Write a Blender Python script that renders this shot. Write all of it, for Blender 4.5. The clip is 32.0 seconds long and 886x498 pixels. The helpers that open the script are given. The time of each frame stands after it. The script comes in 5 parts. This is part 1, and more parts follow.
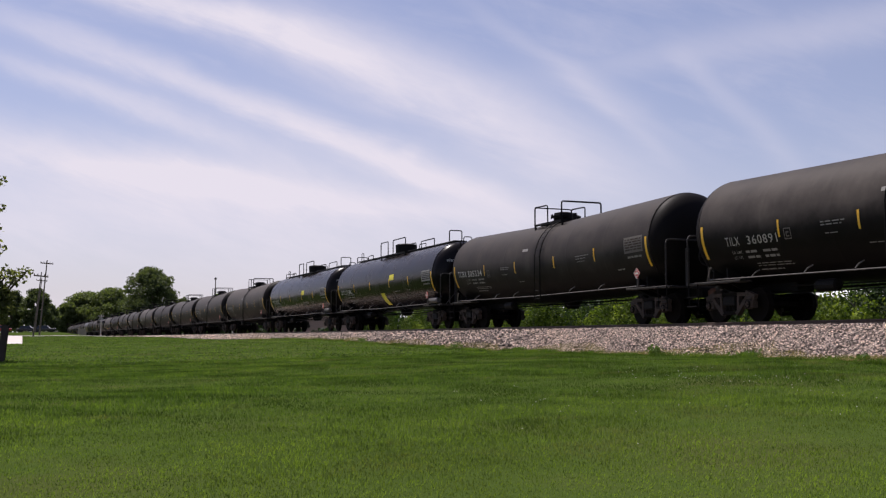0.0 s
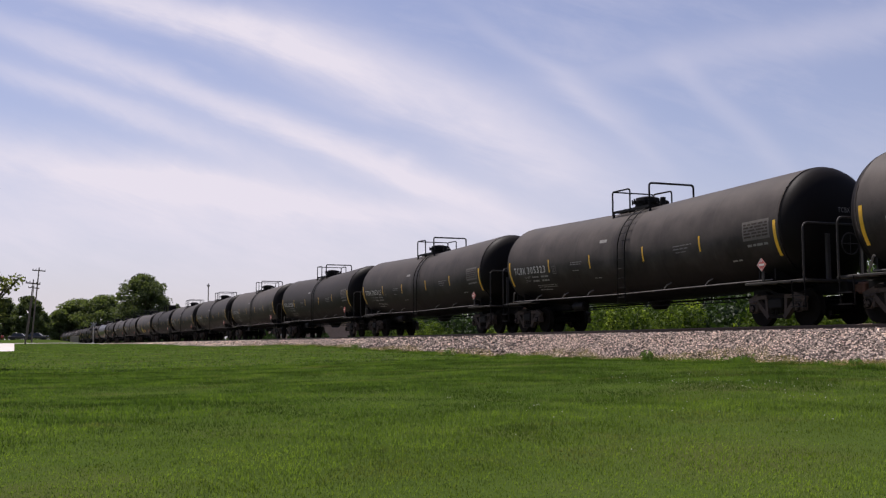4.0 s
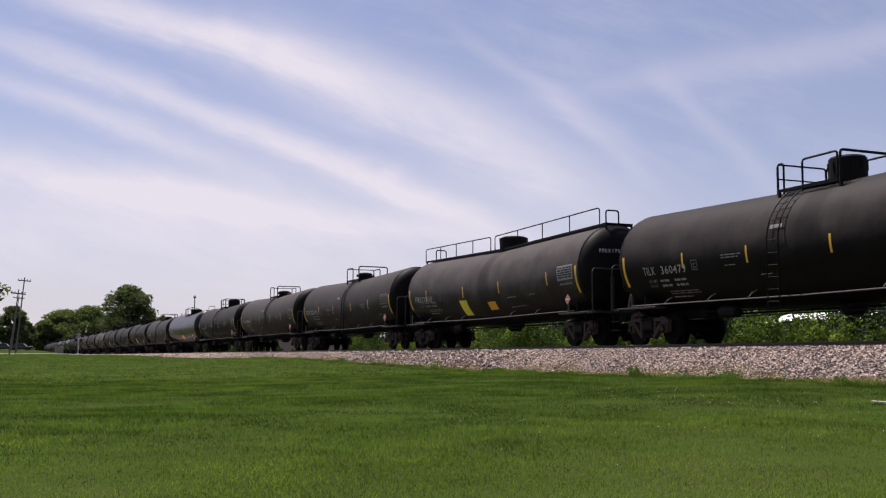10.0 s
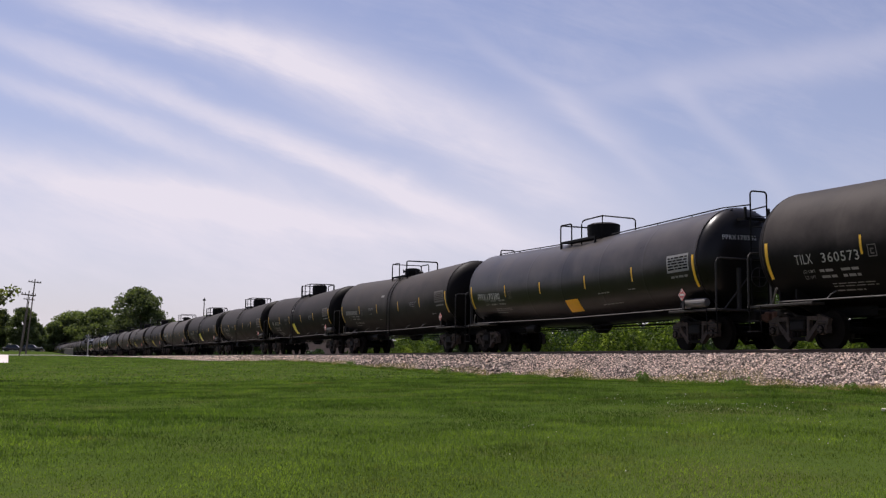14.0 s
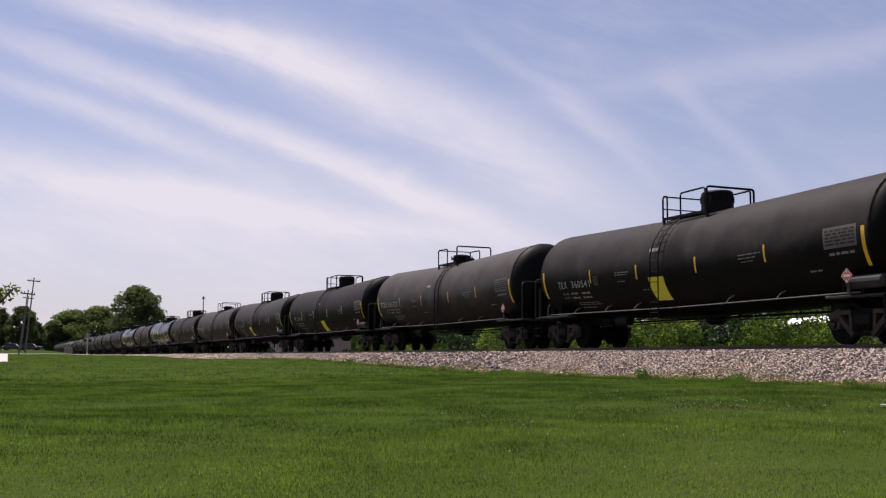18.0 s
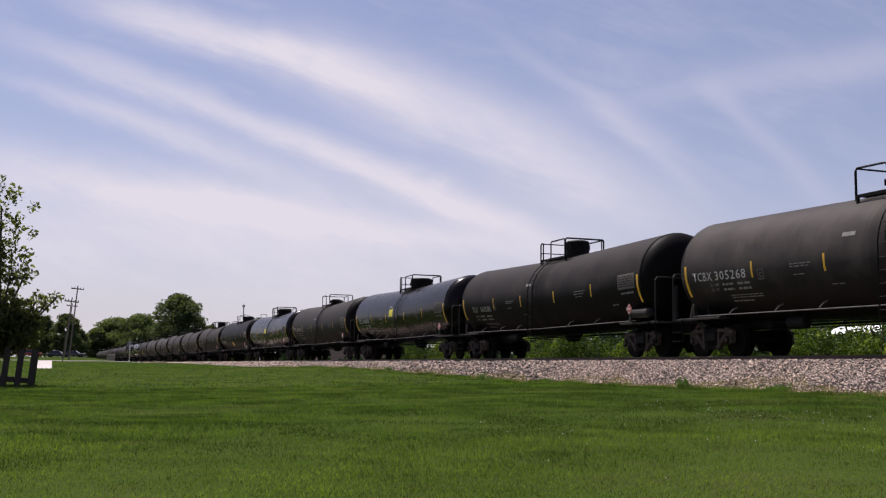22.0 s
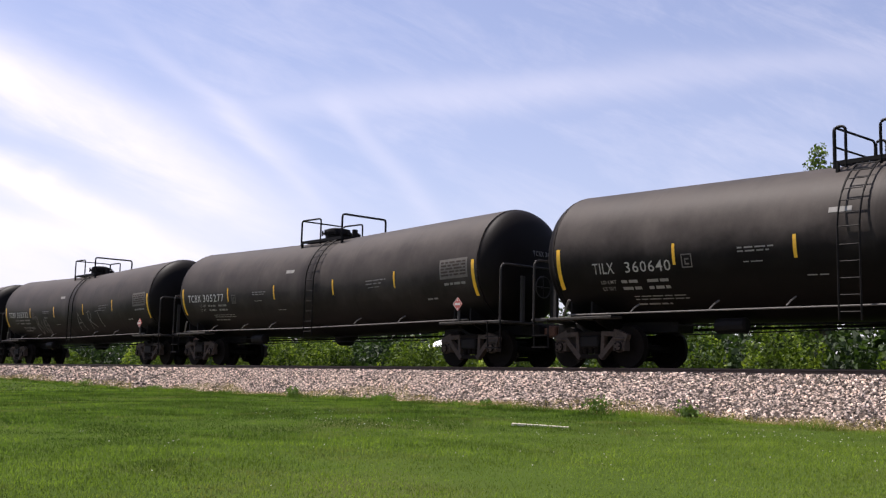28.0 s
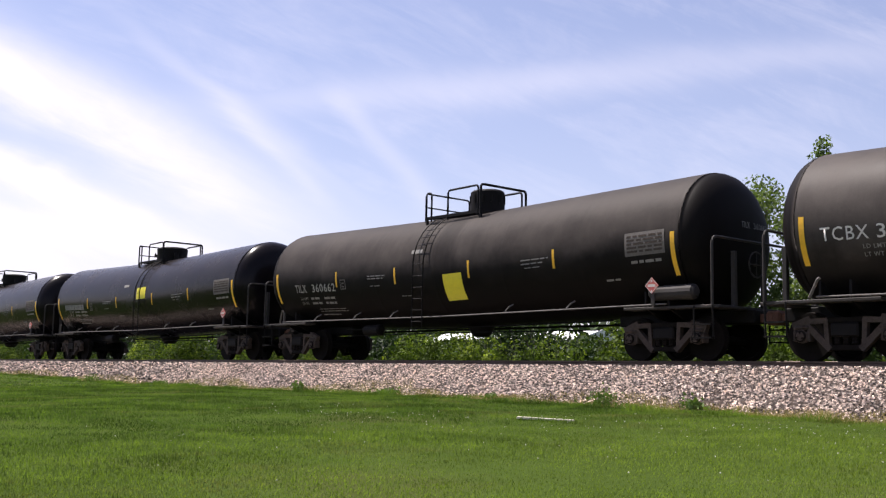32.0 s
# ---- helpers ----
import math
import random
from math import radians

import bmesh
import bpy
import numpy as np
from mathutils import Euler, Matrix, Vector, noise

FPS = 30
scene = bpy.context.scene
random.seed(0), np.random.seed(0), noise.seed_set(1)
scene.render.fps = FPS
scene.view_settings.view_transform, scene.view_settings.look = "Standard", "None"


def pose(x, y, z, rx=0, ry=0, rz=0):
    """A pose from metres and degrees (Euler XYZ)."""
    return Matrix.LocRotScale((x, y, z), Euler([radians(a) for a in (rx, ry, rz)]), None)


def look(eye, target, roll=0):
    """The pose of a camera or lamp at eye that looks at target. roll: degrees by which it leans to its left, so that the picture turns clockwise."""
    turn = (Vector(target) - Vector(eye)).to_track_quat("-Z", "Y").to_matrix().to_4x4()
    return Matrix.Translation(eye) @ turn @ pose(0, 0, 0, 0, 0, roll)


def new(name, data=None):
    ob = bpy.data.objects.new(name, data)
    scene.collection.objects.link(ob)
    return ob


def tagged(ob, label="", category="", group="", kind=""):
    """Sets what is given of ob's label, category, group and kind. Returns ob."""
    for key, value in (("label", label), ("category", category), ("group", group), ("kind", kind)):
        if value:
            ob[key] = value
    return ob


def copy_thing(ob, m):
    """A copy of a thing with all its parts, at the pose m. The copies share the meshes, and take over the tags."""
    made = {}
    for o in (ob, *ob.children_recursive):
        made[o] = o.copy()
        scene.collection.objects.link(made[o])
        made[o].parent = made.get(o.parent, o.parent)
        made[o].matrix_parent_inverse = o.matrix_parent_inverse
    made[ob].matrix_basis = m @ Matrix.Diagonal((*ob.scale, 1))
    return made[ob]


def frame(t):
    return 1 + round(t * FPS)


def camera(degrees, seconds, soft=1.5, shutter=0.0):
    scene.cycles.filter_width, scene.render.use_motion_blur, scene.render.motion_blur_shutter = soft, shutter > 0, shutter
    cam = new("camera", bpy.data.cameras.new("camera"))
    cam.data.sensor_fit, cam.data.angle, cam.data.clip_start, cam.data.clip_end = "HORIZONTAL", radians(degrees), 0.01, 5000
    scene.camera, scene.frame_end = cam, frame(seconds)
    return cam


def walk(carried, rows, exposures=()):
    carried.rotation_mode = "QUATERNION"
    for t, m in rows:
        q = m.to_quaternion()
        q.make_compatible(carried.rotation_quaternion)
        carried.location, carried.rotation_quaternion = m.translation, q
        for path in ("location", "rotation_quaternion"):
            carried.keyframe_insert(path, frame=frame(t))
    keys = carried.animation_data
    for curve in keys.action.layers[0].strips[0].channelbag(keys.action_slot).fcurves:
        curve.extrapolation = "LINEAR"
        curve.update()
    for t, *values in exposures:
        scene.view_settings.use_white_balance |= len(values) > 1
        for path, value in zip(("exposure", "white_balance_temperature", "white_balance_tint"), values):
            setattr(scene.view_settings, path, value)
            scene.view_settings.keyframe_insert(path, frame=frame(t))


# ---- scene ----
# World: x along the track (the train runs towards +x), y across it, z up. The camera stands at x = y = 0.
EYE = (0.0, 0.0, 1.1)
RAIL_TOP = 1.52          # rail head above the datum
TRACK_Y = 19.25          # centre line of the track
SPEED = 19.69            # metres a second
PITCH = 18.1             # coupled length of one tank car
CLIP = 32.0

# ---- camera and its path: seconds, degrees to the right of the track's direction, tilt, lean ----
cam = camera(45.25, CLIP, soft=1.25)
PATH = [
    (0.0, 21.841, 4.767, -0.075),
    (0.5, 21.926, 4.822, -0.216),
    (1.0, 21.969, 4.907, -0.178),
    (1.5, 21.999, 4.973, -0.126),
    (2.0, 22.048, 5.023, -0.141),
    (2.5, 22.131, 5.059, -0.065),
    (4.5, 22.340, 5.098, -0.462),
    (5.0, 22.462, 5.088, -0.641),
    (5.5, 22.447, 5.142, -0.472),
    (6.0, 22.478, 5.264, -0.645),
    (6.5, 22.548, 5.393, -0.412),
    (7.0, 22.706, 5.496, -0.397),
    (7.5, 22.763, 5.567, -0.275),
    (8.0, 22.803, 5.641, -0.216),
    (8.5, 22.915, 5.743, -0.167),
    (9.0, 22.981, 5.789, -0.075),
    (9.5, 22.986, 5.811, 0.070),
    (10.0, 22.889, 5.840, 0.216),
    (10.5, 22.762, 5.854, 0.300),
    (11.0, 22.667, 5.931, 0.361),
    (11.5, 22.603, 6.031, 0.530),
    (12.0, 22.466, 6.026, 0.858),
    (12.5, 22.388, 5.994, 0.571),
    (13.0, 22.368, 5.981, 0.491),
    (13.5, 22.390, 5.999, 0.651),
    (14.0, 22.382, 6.066, 0.631),
    (14.5, 22.433, 6.147, 0.579),
    (16.5, 22.374, 6.088, 0.806),
    (17.0, 22.431, 6.051, 0.532),
    (17.5, 22.453, 5.946, 0.374),
    (18.0, 22.436, 5.924, 0.429),
    (18.5, 22.450, 5.959, 0.350),
    (19.0, 22.498, 5.958, 0.321),
    (19.5, 22.486, 5.958, 0.559),
    (20.0, 22.426, 6.026, 0.398),
    (20.5, 22.103, 6.108, 0.650),
    (21.0, 21.683, 6.300, 0.219),
    (21.5, 20.897, 6.123, 0.363),
    (22.0, 20.331, 6.362, 0.676),
    (22.5, 20.346, 6.687, 0.862),
    (23.0, 20.562, 6.734, 0.698),
    (23.5, 20.794, 6.680, 0.768),
    (24.0, 21.149, 6.670, 0.877),
    (24.5, 22.610, 6.868, 1.102),
    (26.5, 37.624, 7.372, 1.430),
    (27.0, 39.294, 7.350, 1.292),
    (27.5, 40.245, 7.271, 1.529),
    (28.0, 40.816, 7.164, 1.377),
    (28.5, 40.757, 7.107, 1.372),
    (29.0, 40.690, 6.983, 1.335),
    (29.5, 40.757, 6.921, 1.135),
    (30.0, 40.772, 6.946, 1.055),
    (30.5, 40.776, 6.992, 1.055),
    (31.0, 40.812, 6.952, 1.049),
    (31.5, 40.706, 6.834, 1.145),
    (32.0, 40.582, 6.826, 1.135),
]


def aim(yaw, tilt, lean):
    a, b = radians(yaw), radians(tilt)
    way = Vector((-math.cos(a) * math.cos(b), math.sin(a) * math.cos(b), math.sin(b)))
    return look(EYE, Vector(EYE) + way, lean)


walk(cam, [(t, aim(a, b, c)) for t, a, b, c in PATH],
     exposures=[(0.0, 0.26, 6400, 17), (5.0, 0.26, 6400, 17), (14.0, 0.26, 6400, 17), (20.0, 0.24, 6400, 17), (22.0, 0.19, 6400, 17), (24.5, 0.09, 6400, 17), (26.5, 0.70, 6450, 16), (28.0, 0.77, 6450, 16), (32.0, 0.83, 6450, 16)])

# ---- sky and sun ----
SUN_WAY = Vector((-0.42, -0.125, 0.90)).normalized()   # towards the sun
sun = new("sun", bpy.data.lights.new("sun", "SUN"))
sun.data.energy, sun.data.angle, sun.data.color = 5.0, radians(0.6), (1.0, 0.95, 0.87)
sun.matrix_world = look(SUN_WAY * 100, (0, 0, 0))


def link(tree, a, b):
    tree.links.new(a, b)


def math_node(t, op, a, b=None, c=None):
    n = t.nodes.new("ShaderNodeMath")
    n.operation = op
    for i, v in enumerate((a, b, c)):
        if v is None:
            continue
        if isinstance(v, (int, float)):
            n.inputs[i].default_value = v
        else:
            t.links.new(v, n.inputs[i])
    return n.outputs[0]


def ramp(t, fac, stops):
    n = t.nodes.new("ShaderNodeValToRGB")
    el = n.color_ramp.elements
    while len(el) < len(stops):
        el.new(0.5)
    for e, (p, c) in zip(el, stops):
        e.position = p
        e.color = (c, c, c, 1) if isinstance(c, (int, float)) else (*c, 1)
    t.links.new(fac, n.inputs[0])
    return n.outputs[0]


def mix_rgb(t, fac, a, b, mode="MIX"):
    n = t.nodes.new("ShaderNodeMixRGB")
    n.blend_type = mode
    for i, v in enumerate((fac, a, b)):
        if isinstance(v, (int, float)):
            n.inputs[i].default_value = v
        elif isinstance(v, tuple):
            n.inputs[i].default_value = (*v, 1)
        else:
            t.links.new(v, n.inputs[i])
    return n.outputs[0]


def noise_node(t, vec, scale, detail=3.0, rough=0.55, distort=0.0):
    n = t.nodes.new("ShaderNodeTexNoise")
    n.inputs["Scale"].default_value, n.inputs["Detail"].default_value = scale, detail
    n.inputs["Roughness"].default_value, n.inputs["Distortion"].default_value = rough, distort
    if vec is not None:
        t.links.new(vec, n.inputs["Vector"])
    return n.outputs["Fac"]


world = bpy.data.worlds.new("sky")
scene.world = world
world.use_nodes = True
wt = world.node_tree
wt.nodes.clear()
sky = wt.nodes.new("ShaderNodeTexSky")
sky.sky_type, sky.sun_disc = "NISHITA", False
sky.sun_elevation = math.asin(SUN_WAY.z)
sky.sun_rotation = math.atan2(SUN_WAY.x, SUN_WAY.y)
sky.air_density, sky.dust_density, sky.ozone_density = 1.0, 1.2, 1.5
# cirrus: soft streaks side by side on a flat picture of the sky round one bearing, warped and frayed by noise
coord = wt.nodes.new("ShaderNodeTexCoord")
sep = wt.nodes.new("ShaderNodeSeparateXYZ")
link(wt, coord.outputs["Generated"], sep.inputs[0])
BEARING = radians(30.0)
ahead = math_node(wt, "MAXIMUM", math_node(wt, "ADD", math_node(wt, "MULTIPLY", sep.outputs[0], -math.cos(BEARING)), math_node(wt, "MULTIPLY", sep.outputs[1], math.sin(BEARING))), 0.12)
aside = math_node(wt, "ADD", math_node(wt, "MULTIPLY", sep.outputs[0], math.sin(BEARING)), math_node(wt, "MULTIPLY", sep.outputs[1], math.cos(BEARING)))
su = math_node(wt, "DIVIDE", aside, ahead)
sv = math_node(wt, "DIVIDE", sep.outputs[2], ahead)


def turned(a, scale_u, scale_v, off):
    """Noise space drawn out along a line that falls to the right by the angle a."""
    c, s = math.cos(radians(a)), math.sin(radians(a))
    n = wt.nodes.new("ShaderNodeCombineXYZ")
    link(wt, math_node(wt, "MULTIPLY", math_node(wt, "SUBTRACT", math_node(wt, "MULTIPLY", su, c), math_node(wt, "MULTIPLY", sv, s)), scale_u), n.inputs[0])
    link(wt, math_node(wt, "MULTIPLY", math_node(wt, "ADD", math_node(wt, "MULTIPLY", su, s), math_node(wt, "MULTIPLY", sv, c)), scale_v), n.inputs[1])
    n.inputs[2].default_value = off
    return n.outputs[0]


fibre = noise_node(wt, turned(19, 5.0, 26.0, 9.1), 1.0, 6.0, 0.66, 0.5)
fine = noise_node(wt, turned(24, 16.0, 60.0, 4.7), 1.0, 5.0, 0.65, 0.6)
patches = noise_node(wt, turned(20, 7.0, 12.0, 5.5), 1.0, 5.0, 0.6, 0.5)
waver = noise_node(wt, turned(20, 6.0, 6.0, 2.3), 1.0, 4.0, 0.55, 0.3)
wv = math_node(wt, "ADD", sv, math_node(wt, "ADD", math_node(wt, "MULTIPLY", math_node(wt, "SUBTRACT", waver, 0.5), 0.035), math_node(wt, "MULTIPLY", math_node(wt, "SUBTRACT", fibre, 0.5), 0.030)))


def streak(u0, v0, fall, half_long, half_wide, strength):
    """One soft streak: its middle, the angle by which it falls to the right, its half length and width, its whiteness."""
    c, s = math.cos(radians(fall)), math.sin(radians(fall))
    du, dv = math_node(wt, "SUBTRACT", su, u0), math_node(wt, "SUBTRACT", wv, v0)
    p = math_node(wt, "MULTIPLY", math_node(wt, "SUBTRACT", math_node(wt, "MULTIPLY", du, c), math_node(wt, "MULTIPLY", dv, s)), 1.0 / half_long)
    q = math_node(wt, "MULTIPLY", math_node(wt, "ADD", math_node(wt, "MULTIPLY", du, s), math_node(wt, "MULTIPLY", dv, c)), 1.0 / half_wide)
    r2 = math_node(wt, "ADD", math_node(wt, "POWER", math_node(wt, "ABSOLUTE", p), 3.0), math_node(wt, "MULTIPLY", q, q))
    return math_node(wt, "MULTIPLY", math_node(wt, "EXPONENT", math_node(wt, "MULTIPLY", r2, -0.9)), strength)


STREAKS = [
    (-0.405, 0.333, 17.6, 0.156, 0.0191, 0.7),
    (-0.157, 0.237, 24.2, 0.190, 0.0330, 0.72),
    (-0.397, 0.252, 21.4, 0.247, 0.0160, 0.55),
    (-0.187, 0.165, 20.5, 0.159, 0.0128, 0.38),
    (-0.469, 0.238, 20.0, 0.167, 0.0120, 0.48),
    (-0.421, 0.123, 4.7, 0.352, 0.0532, 0.58),
    (-0.516, 0.185, 10.4, 0.264, 0.0245, 0.5),
    (-0.016, 0.248, 34.8, 0.128, 0.0106, 0.2),
    (0.134, 0.206, 47.0, 0.083, 0.0117, 0.19),
    (0.133, 0.269, -7.3, 0.185, 0.0181, 0.18),
    (-0.271, 0.139, 9.1, 0.257, 0.0106, 0.3),
    (0.030, 0.199, 42.1, 0.059, 0.0085, 0.2),
    (0.452, 0.323, -7.7, 0.270, 0.0181, 0.2),
    (-0.093, 0.149, 4.7, 0.162, 0.0319, 0.10),
]
cloud = None
for row in STREAKS:
    one = streak(*row)
    cloud = one if cloud is None else math_node(wt, "ADD", cloud, one)
ragged = math_node(wt, "ADD", 0.08, math_node(wt, "ADD", math_node(wt, "MULTIPLY", fibre, 0.75), math_node(wt, "ADD", math_node(wt, "MULTIPLY", patches, 0.65), math_node(wt, "MULTIPLY", fine, 0.40))))
cloud = math_node(wt, "MULTIPLY", cloud, ragged)
# thin wisps everywhere else
thin = ramp(wt, math_node(wt, "MULTIPLY", fibre, patches), [(0.20, 0.0), (0.42, 0.17)])
cloud = math_node(wt, "MAXIMUM", cloud, thin)
# haze towards the horizon
low = ramp(wt, sep.outputs[2], [(0.0, 0.72), (0.04, 0.54), (0.09, 0.36), (0.18, 0.22), (0.32, 0.15), (0.6, 0.08)])
veil = math_node(wt, "MINIMUM", math_node(wt, "ADD", math_node(wt, "MULTIPLY", cloud, math_node(wt, "SUBTRACT", 1.0, math_node(wt, "MULTIPLY", low, 0.6))), low), 0.97)
deep = mix_rgb(wt, 1.0, sky.outputs[0], (0.83, 0.81, 0.935), "MULTIPLY")
tint = mix_rgb(wt, veil, deep, (7.55, 7.26, 7.75))
back = wt.nodes.new("ShaderNodeBackground")
back.inputs[1].default_value = 0.088
link(wt, tint, back.inputs[0])
out = wt.nodes.new("ShaderNodeOutputWorld")
link(wt, back.outputs[0], out.inputs[0])


# ---- materials ----
def material(name, colour, rough=0.7, metal=0.0, vary=0.25, grain=8.0, fine=60.0, bump=0.15, second=None, spec=0.5, island=0.0, each=0.0):
    """A surface with blotches and grain at two scales. second: the colour of its stains. island, each: lightness by loose piece or object."""
    m = bpy.data.materials.new(name)
    m.use_nodes = True
    t = m.node_tree
    b = t.nodes["Principled BSDF"]
    c = t.nodes.new("ShaderNodeTexCoord").outputs["Object"]
    big, small = noise_node(t, c, grain, 4.0, 0.6), noise_node(t, c, fine, 3.0, 0.6)
    f = math_node(t, "ADD", math_node(t, "MULTIPLY", big, 0.65), math_node(t, "MULTIPLY", small, 0.35))
    dark = tuple(v * (1 - vary) for v in colour)
    light = tuple(min(1.0, v * (1 + vary)) for v in colour)
    col = mix_rgb(t, ramp(t, f, [(0.3, 0.0), (0.7, 1.0)]), dark, light)
    if second:
        col = mix_rgb(t, ramp(t, big, [(0.52, 0.0), (0.68, 0.7)]), col, second)
    if island or each:
        src = t.nodes.new("ShaderNodeNewGeometry").outputs["Random Per Island"] if island else t.nodes.new("ShaderNodeObjectInfo").outputs["Random"]
        k = island or each
        lum = math_node(t, "ADD", math_node(t, "MULTIPLY", math_node(t, "POWER", src, 1.6), 2.6 * k), 1 - k)
        n = t.nodes.new("ShaderNodeCombineXYZ")
        for i in range(3):
            link(t, lum, n.inputs[i])
        col = mix_rgb(t, 1.0, col, n.outputs[0], "MULTIPLY")
    link(t, col, b.inputs["Base Color"])
    link(t, ramp(t, f, [(0.2, max(0.05, rough - 0.12)), (0.8, min(1.0, rough + 0.12))]), b.inputs["Roughness"])
    b.inputs["Metallic"].default_value = metal
    b.inputs["Specular IOR Level"].default_value = spec
    if bump:
        n = t.nodes.new("ShaderNodeBump")
        n.inputs["Strength"].default_value, n.inputs["Distance"].default_value = bump, 0.02
        link(t, f, n.inputs["Height"])
        link(t, n.outputs[0], b.inputs["Normal"])
    return m


def leaf_material(name, colour, vary=0.5, through_light=0.35, scale=0.7, other=None, dry=None, spec=0.25, speckle=0.45, band=(0.32, 0.68), pale=None):
    m = bpy.data.materials.new(name)
    m.use_nodes = True
    t = m.node_tree
    b = t.nodes["Principled BSDF"]
    rnd = t.nodes.new("ShaderNodeNewGeometry").outputs["Random Per Island"]
    place_ = t.nodes.new("ShaderNodeTexCoord").outputs["Object"]
    clump = noise_node(t, place_, scale, 5.0, 0.62, 0.3)
    pick = math_node(t, "ADD", math_node(t, "MULTIPLY", rnd, speckle), math_node(t, "MULTIPLY", ramp(t, clump, [(band[0], 0.0), (band[1], 1.0)]), 1 - speckle))
    col = ramp(t, pick, [(0.0, tuple(v * (1 - vary) for v in colour)), (0.5, colour), (1.0, other or (colour[0] * 1.7, colour[1] * 1.45, colour[2] * 1.1))])
    if pale:
        way = t.nodes.new("ShaderNodeSeparateXYZ")
        link(t, place_, way.inputs[0])
        reach_ = math_node(t, "ADD", math_node(t, "DIVIDE", way.outputs[0], 20.0), math_node(t, "MULTIPLY", math_node(t, "SUBTRACT", clump, 0.5), 0.5))
        col = mix_rgb(t, ramp(t, math_node(t, "ADD", reach_, 1.0), [(0.36, 0.0), (0.72, 0.58)]), col, pale)
    if dry:
        col = mix_rgb(t, ramp(t, noise_node(t, place_, 0.55, 5.0, 0.7, 0.8), [(0.56, 0.0), (0.70, 0.6)]), col, dry)
    link(t, col, b.inputs["Base Color"])
    b.inputs["Roughness"].default_value = 0.65
    b.inputs["Specular IOR Level"].default_value = spec
    tr = t.nodes.new("ShaderNodeBsdfTranslucent")
    link(t, mix_rgb(t, 1.0, col, (1.12, 1.22, 0.55), "MULTIPLY"), tr.inputs[0])
    mx = t.nodes.new("ShaderNodeMixShader")
    mx.inputs[0].default_value = through_light
    link(t, b.outputs[0], mx.inputs[1])
    link(t, tr.outputs[0], mx.inputs[2])
    link(t, mx.outputs[0], t.nodes["Material Output"].inputs[0])
    return m


def tank_material(name, colour, rough, dusty, spec, low=0.0):
    """Black tank paint under a film of road dust: brownish streaks that run down the shell, and a duller band along the
    top. The shade of the lower flank is put into the colour too.
    """
    m = bpy.data.materials.new(name)
    m.use_nodes = True
    t = m.node_tree
    b = t.nodes["Principled BSDF"]
    c = t.nodes.new("ShaderNodeTexCoord").outputs["Object"]
    s = t.nodes.new("ShaderNodeMapping")
    s.inputs["Scale"].default_value = (3.0, 0.35, 0.35)
    link(t, c, s.inputs[0])
    streak = noise_node(t, s.outputs[0], 1.6, 5.0, 0.65)
    blot = noise_node(t, c, 0.9, 4.0, 0.6)
    fine = noise_node(t, c, 45.0, 2.0, 0.6)
    dust = math_node(t, "ADD", math_node(t, "MULTIPLY", streak, 0.16), math_node(t, "ADD", math_node(t, "MULTIPLY", blot, 0.66), math_node(t, "MULTIPLY", fine, 0.18)))
    rnd = t.nodes.new("ShaderNodeObjectInfo").outputs["Random"]
    amount = math_node(t, "MULTIPLY", ramp(t, dust, [(0.30, 0.30), (0.70, 0.85)]), math_node(t, "ADD", math_node(t, "MULTIPLY", rnd, 0.5), 0.6))
    # upper half dusty down to an uneven line; shade of the lower flank painted in
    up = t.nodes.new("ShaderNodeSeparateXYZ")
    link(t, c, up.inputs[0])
    shade_line = math_node(t, "ADD", math_node(t, "DIVIDE", up.outputs[2], 5.0), math_node(t, "MULTIPLY", math_node(t, "SUBTRACT", blot, 0.5), 0.16))
    amount = math_node(t, "MULTIPLY", amount, ramp(t, shade_line, [(0.37 - low, 0.02 + low), (0.44 - low, 0.16 + low), (0.55 - low, 0.92), (0.66, 1.0), (0.80, 0.76)]))
    # a darker spill stain hangs below the manway
    side = math_node(t, "ADD", math_node(t, "ABSOLUTE", math_node(t, "SUBTRACT", up.outputs[0], 0.25)), math_node(t, "MULTIPLY", math_node(t, "SUBTRACT", streak, 0.5), 0.9))
    amount = math_node(t, "MULTIPLY", amount, ramp(t, side, [(0.22, 0.55), (0.62, 1.0)]))
    # the ends carry almost none of the pale film, so they are blacker
    ends = ramp(t, math_node(t, "DIVIDE", math_node(t, "ABSOLUTE", up.outputs[0]), 10.0), [(0.774, 1.0), (0.784, 0.06)])
    amount = math_node(t, "MULTIPLY", amount, ends)
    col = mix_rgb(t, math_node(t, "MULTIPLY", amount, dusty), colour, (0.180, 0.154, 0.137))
    link(t, col, b.inputs["Base Color"])
    b.inputs["Specular IOR Level"].default_value = spec
    link(t, ramp(t, dust, [(0.3, rough - 0.06), (0.7, rough + 0.08)]), b.inputs["Roughness"])
    n = t.nodes.new("ShaderNodeBump")
    n.inputs["Strength"].default_value, n.inputs["Distance"].default_value = 0.08, 0.02
    link(t, blot, n.inputs["Height"])
    link(t, n.outputs[0], b.inputs["Normal"])
    return m


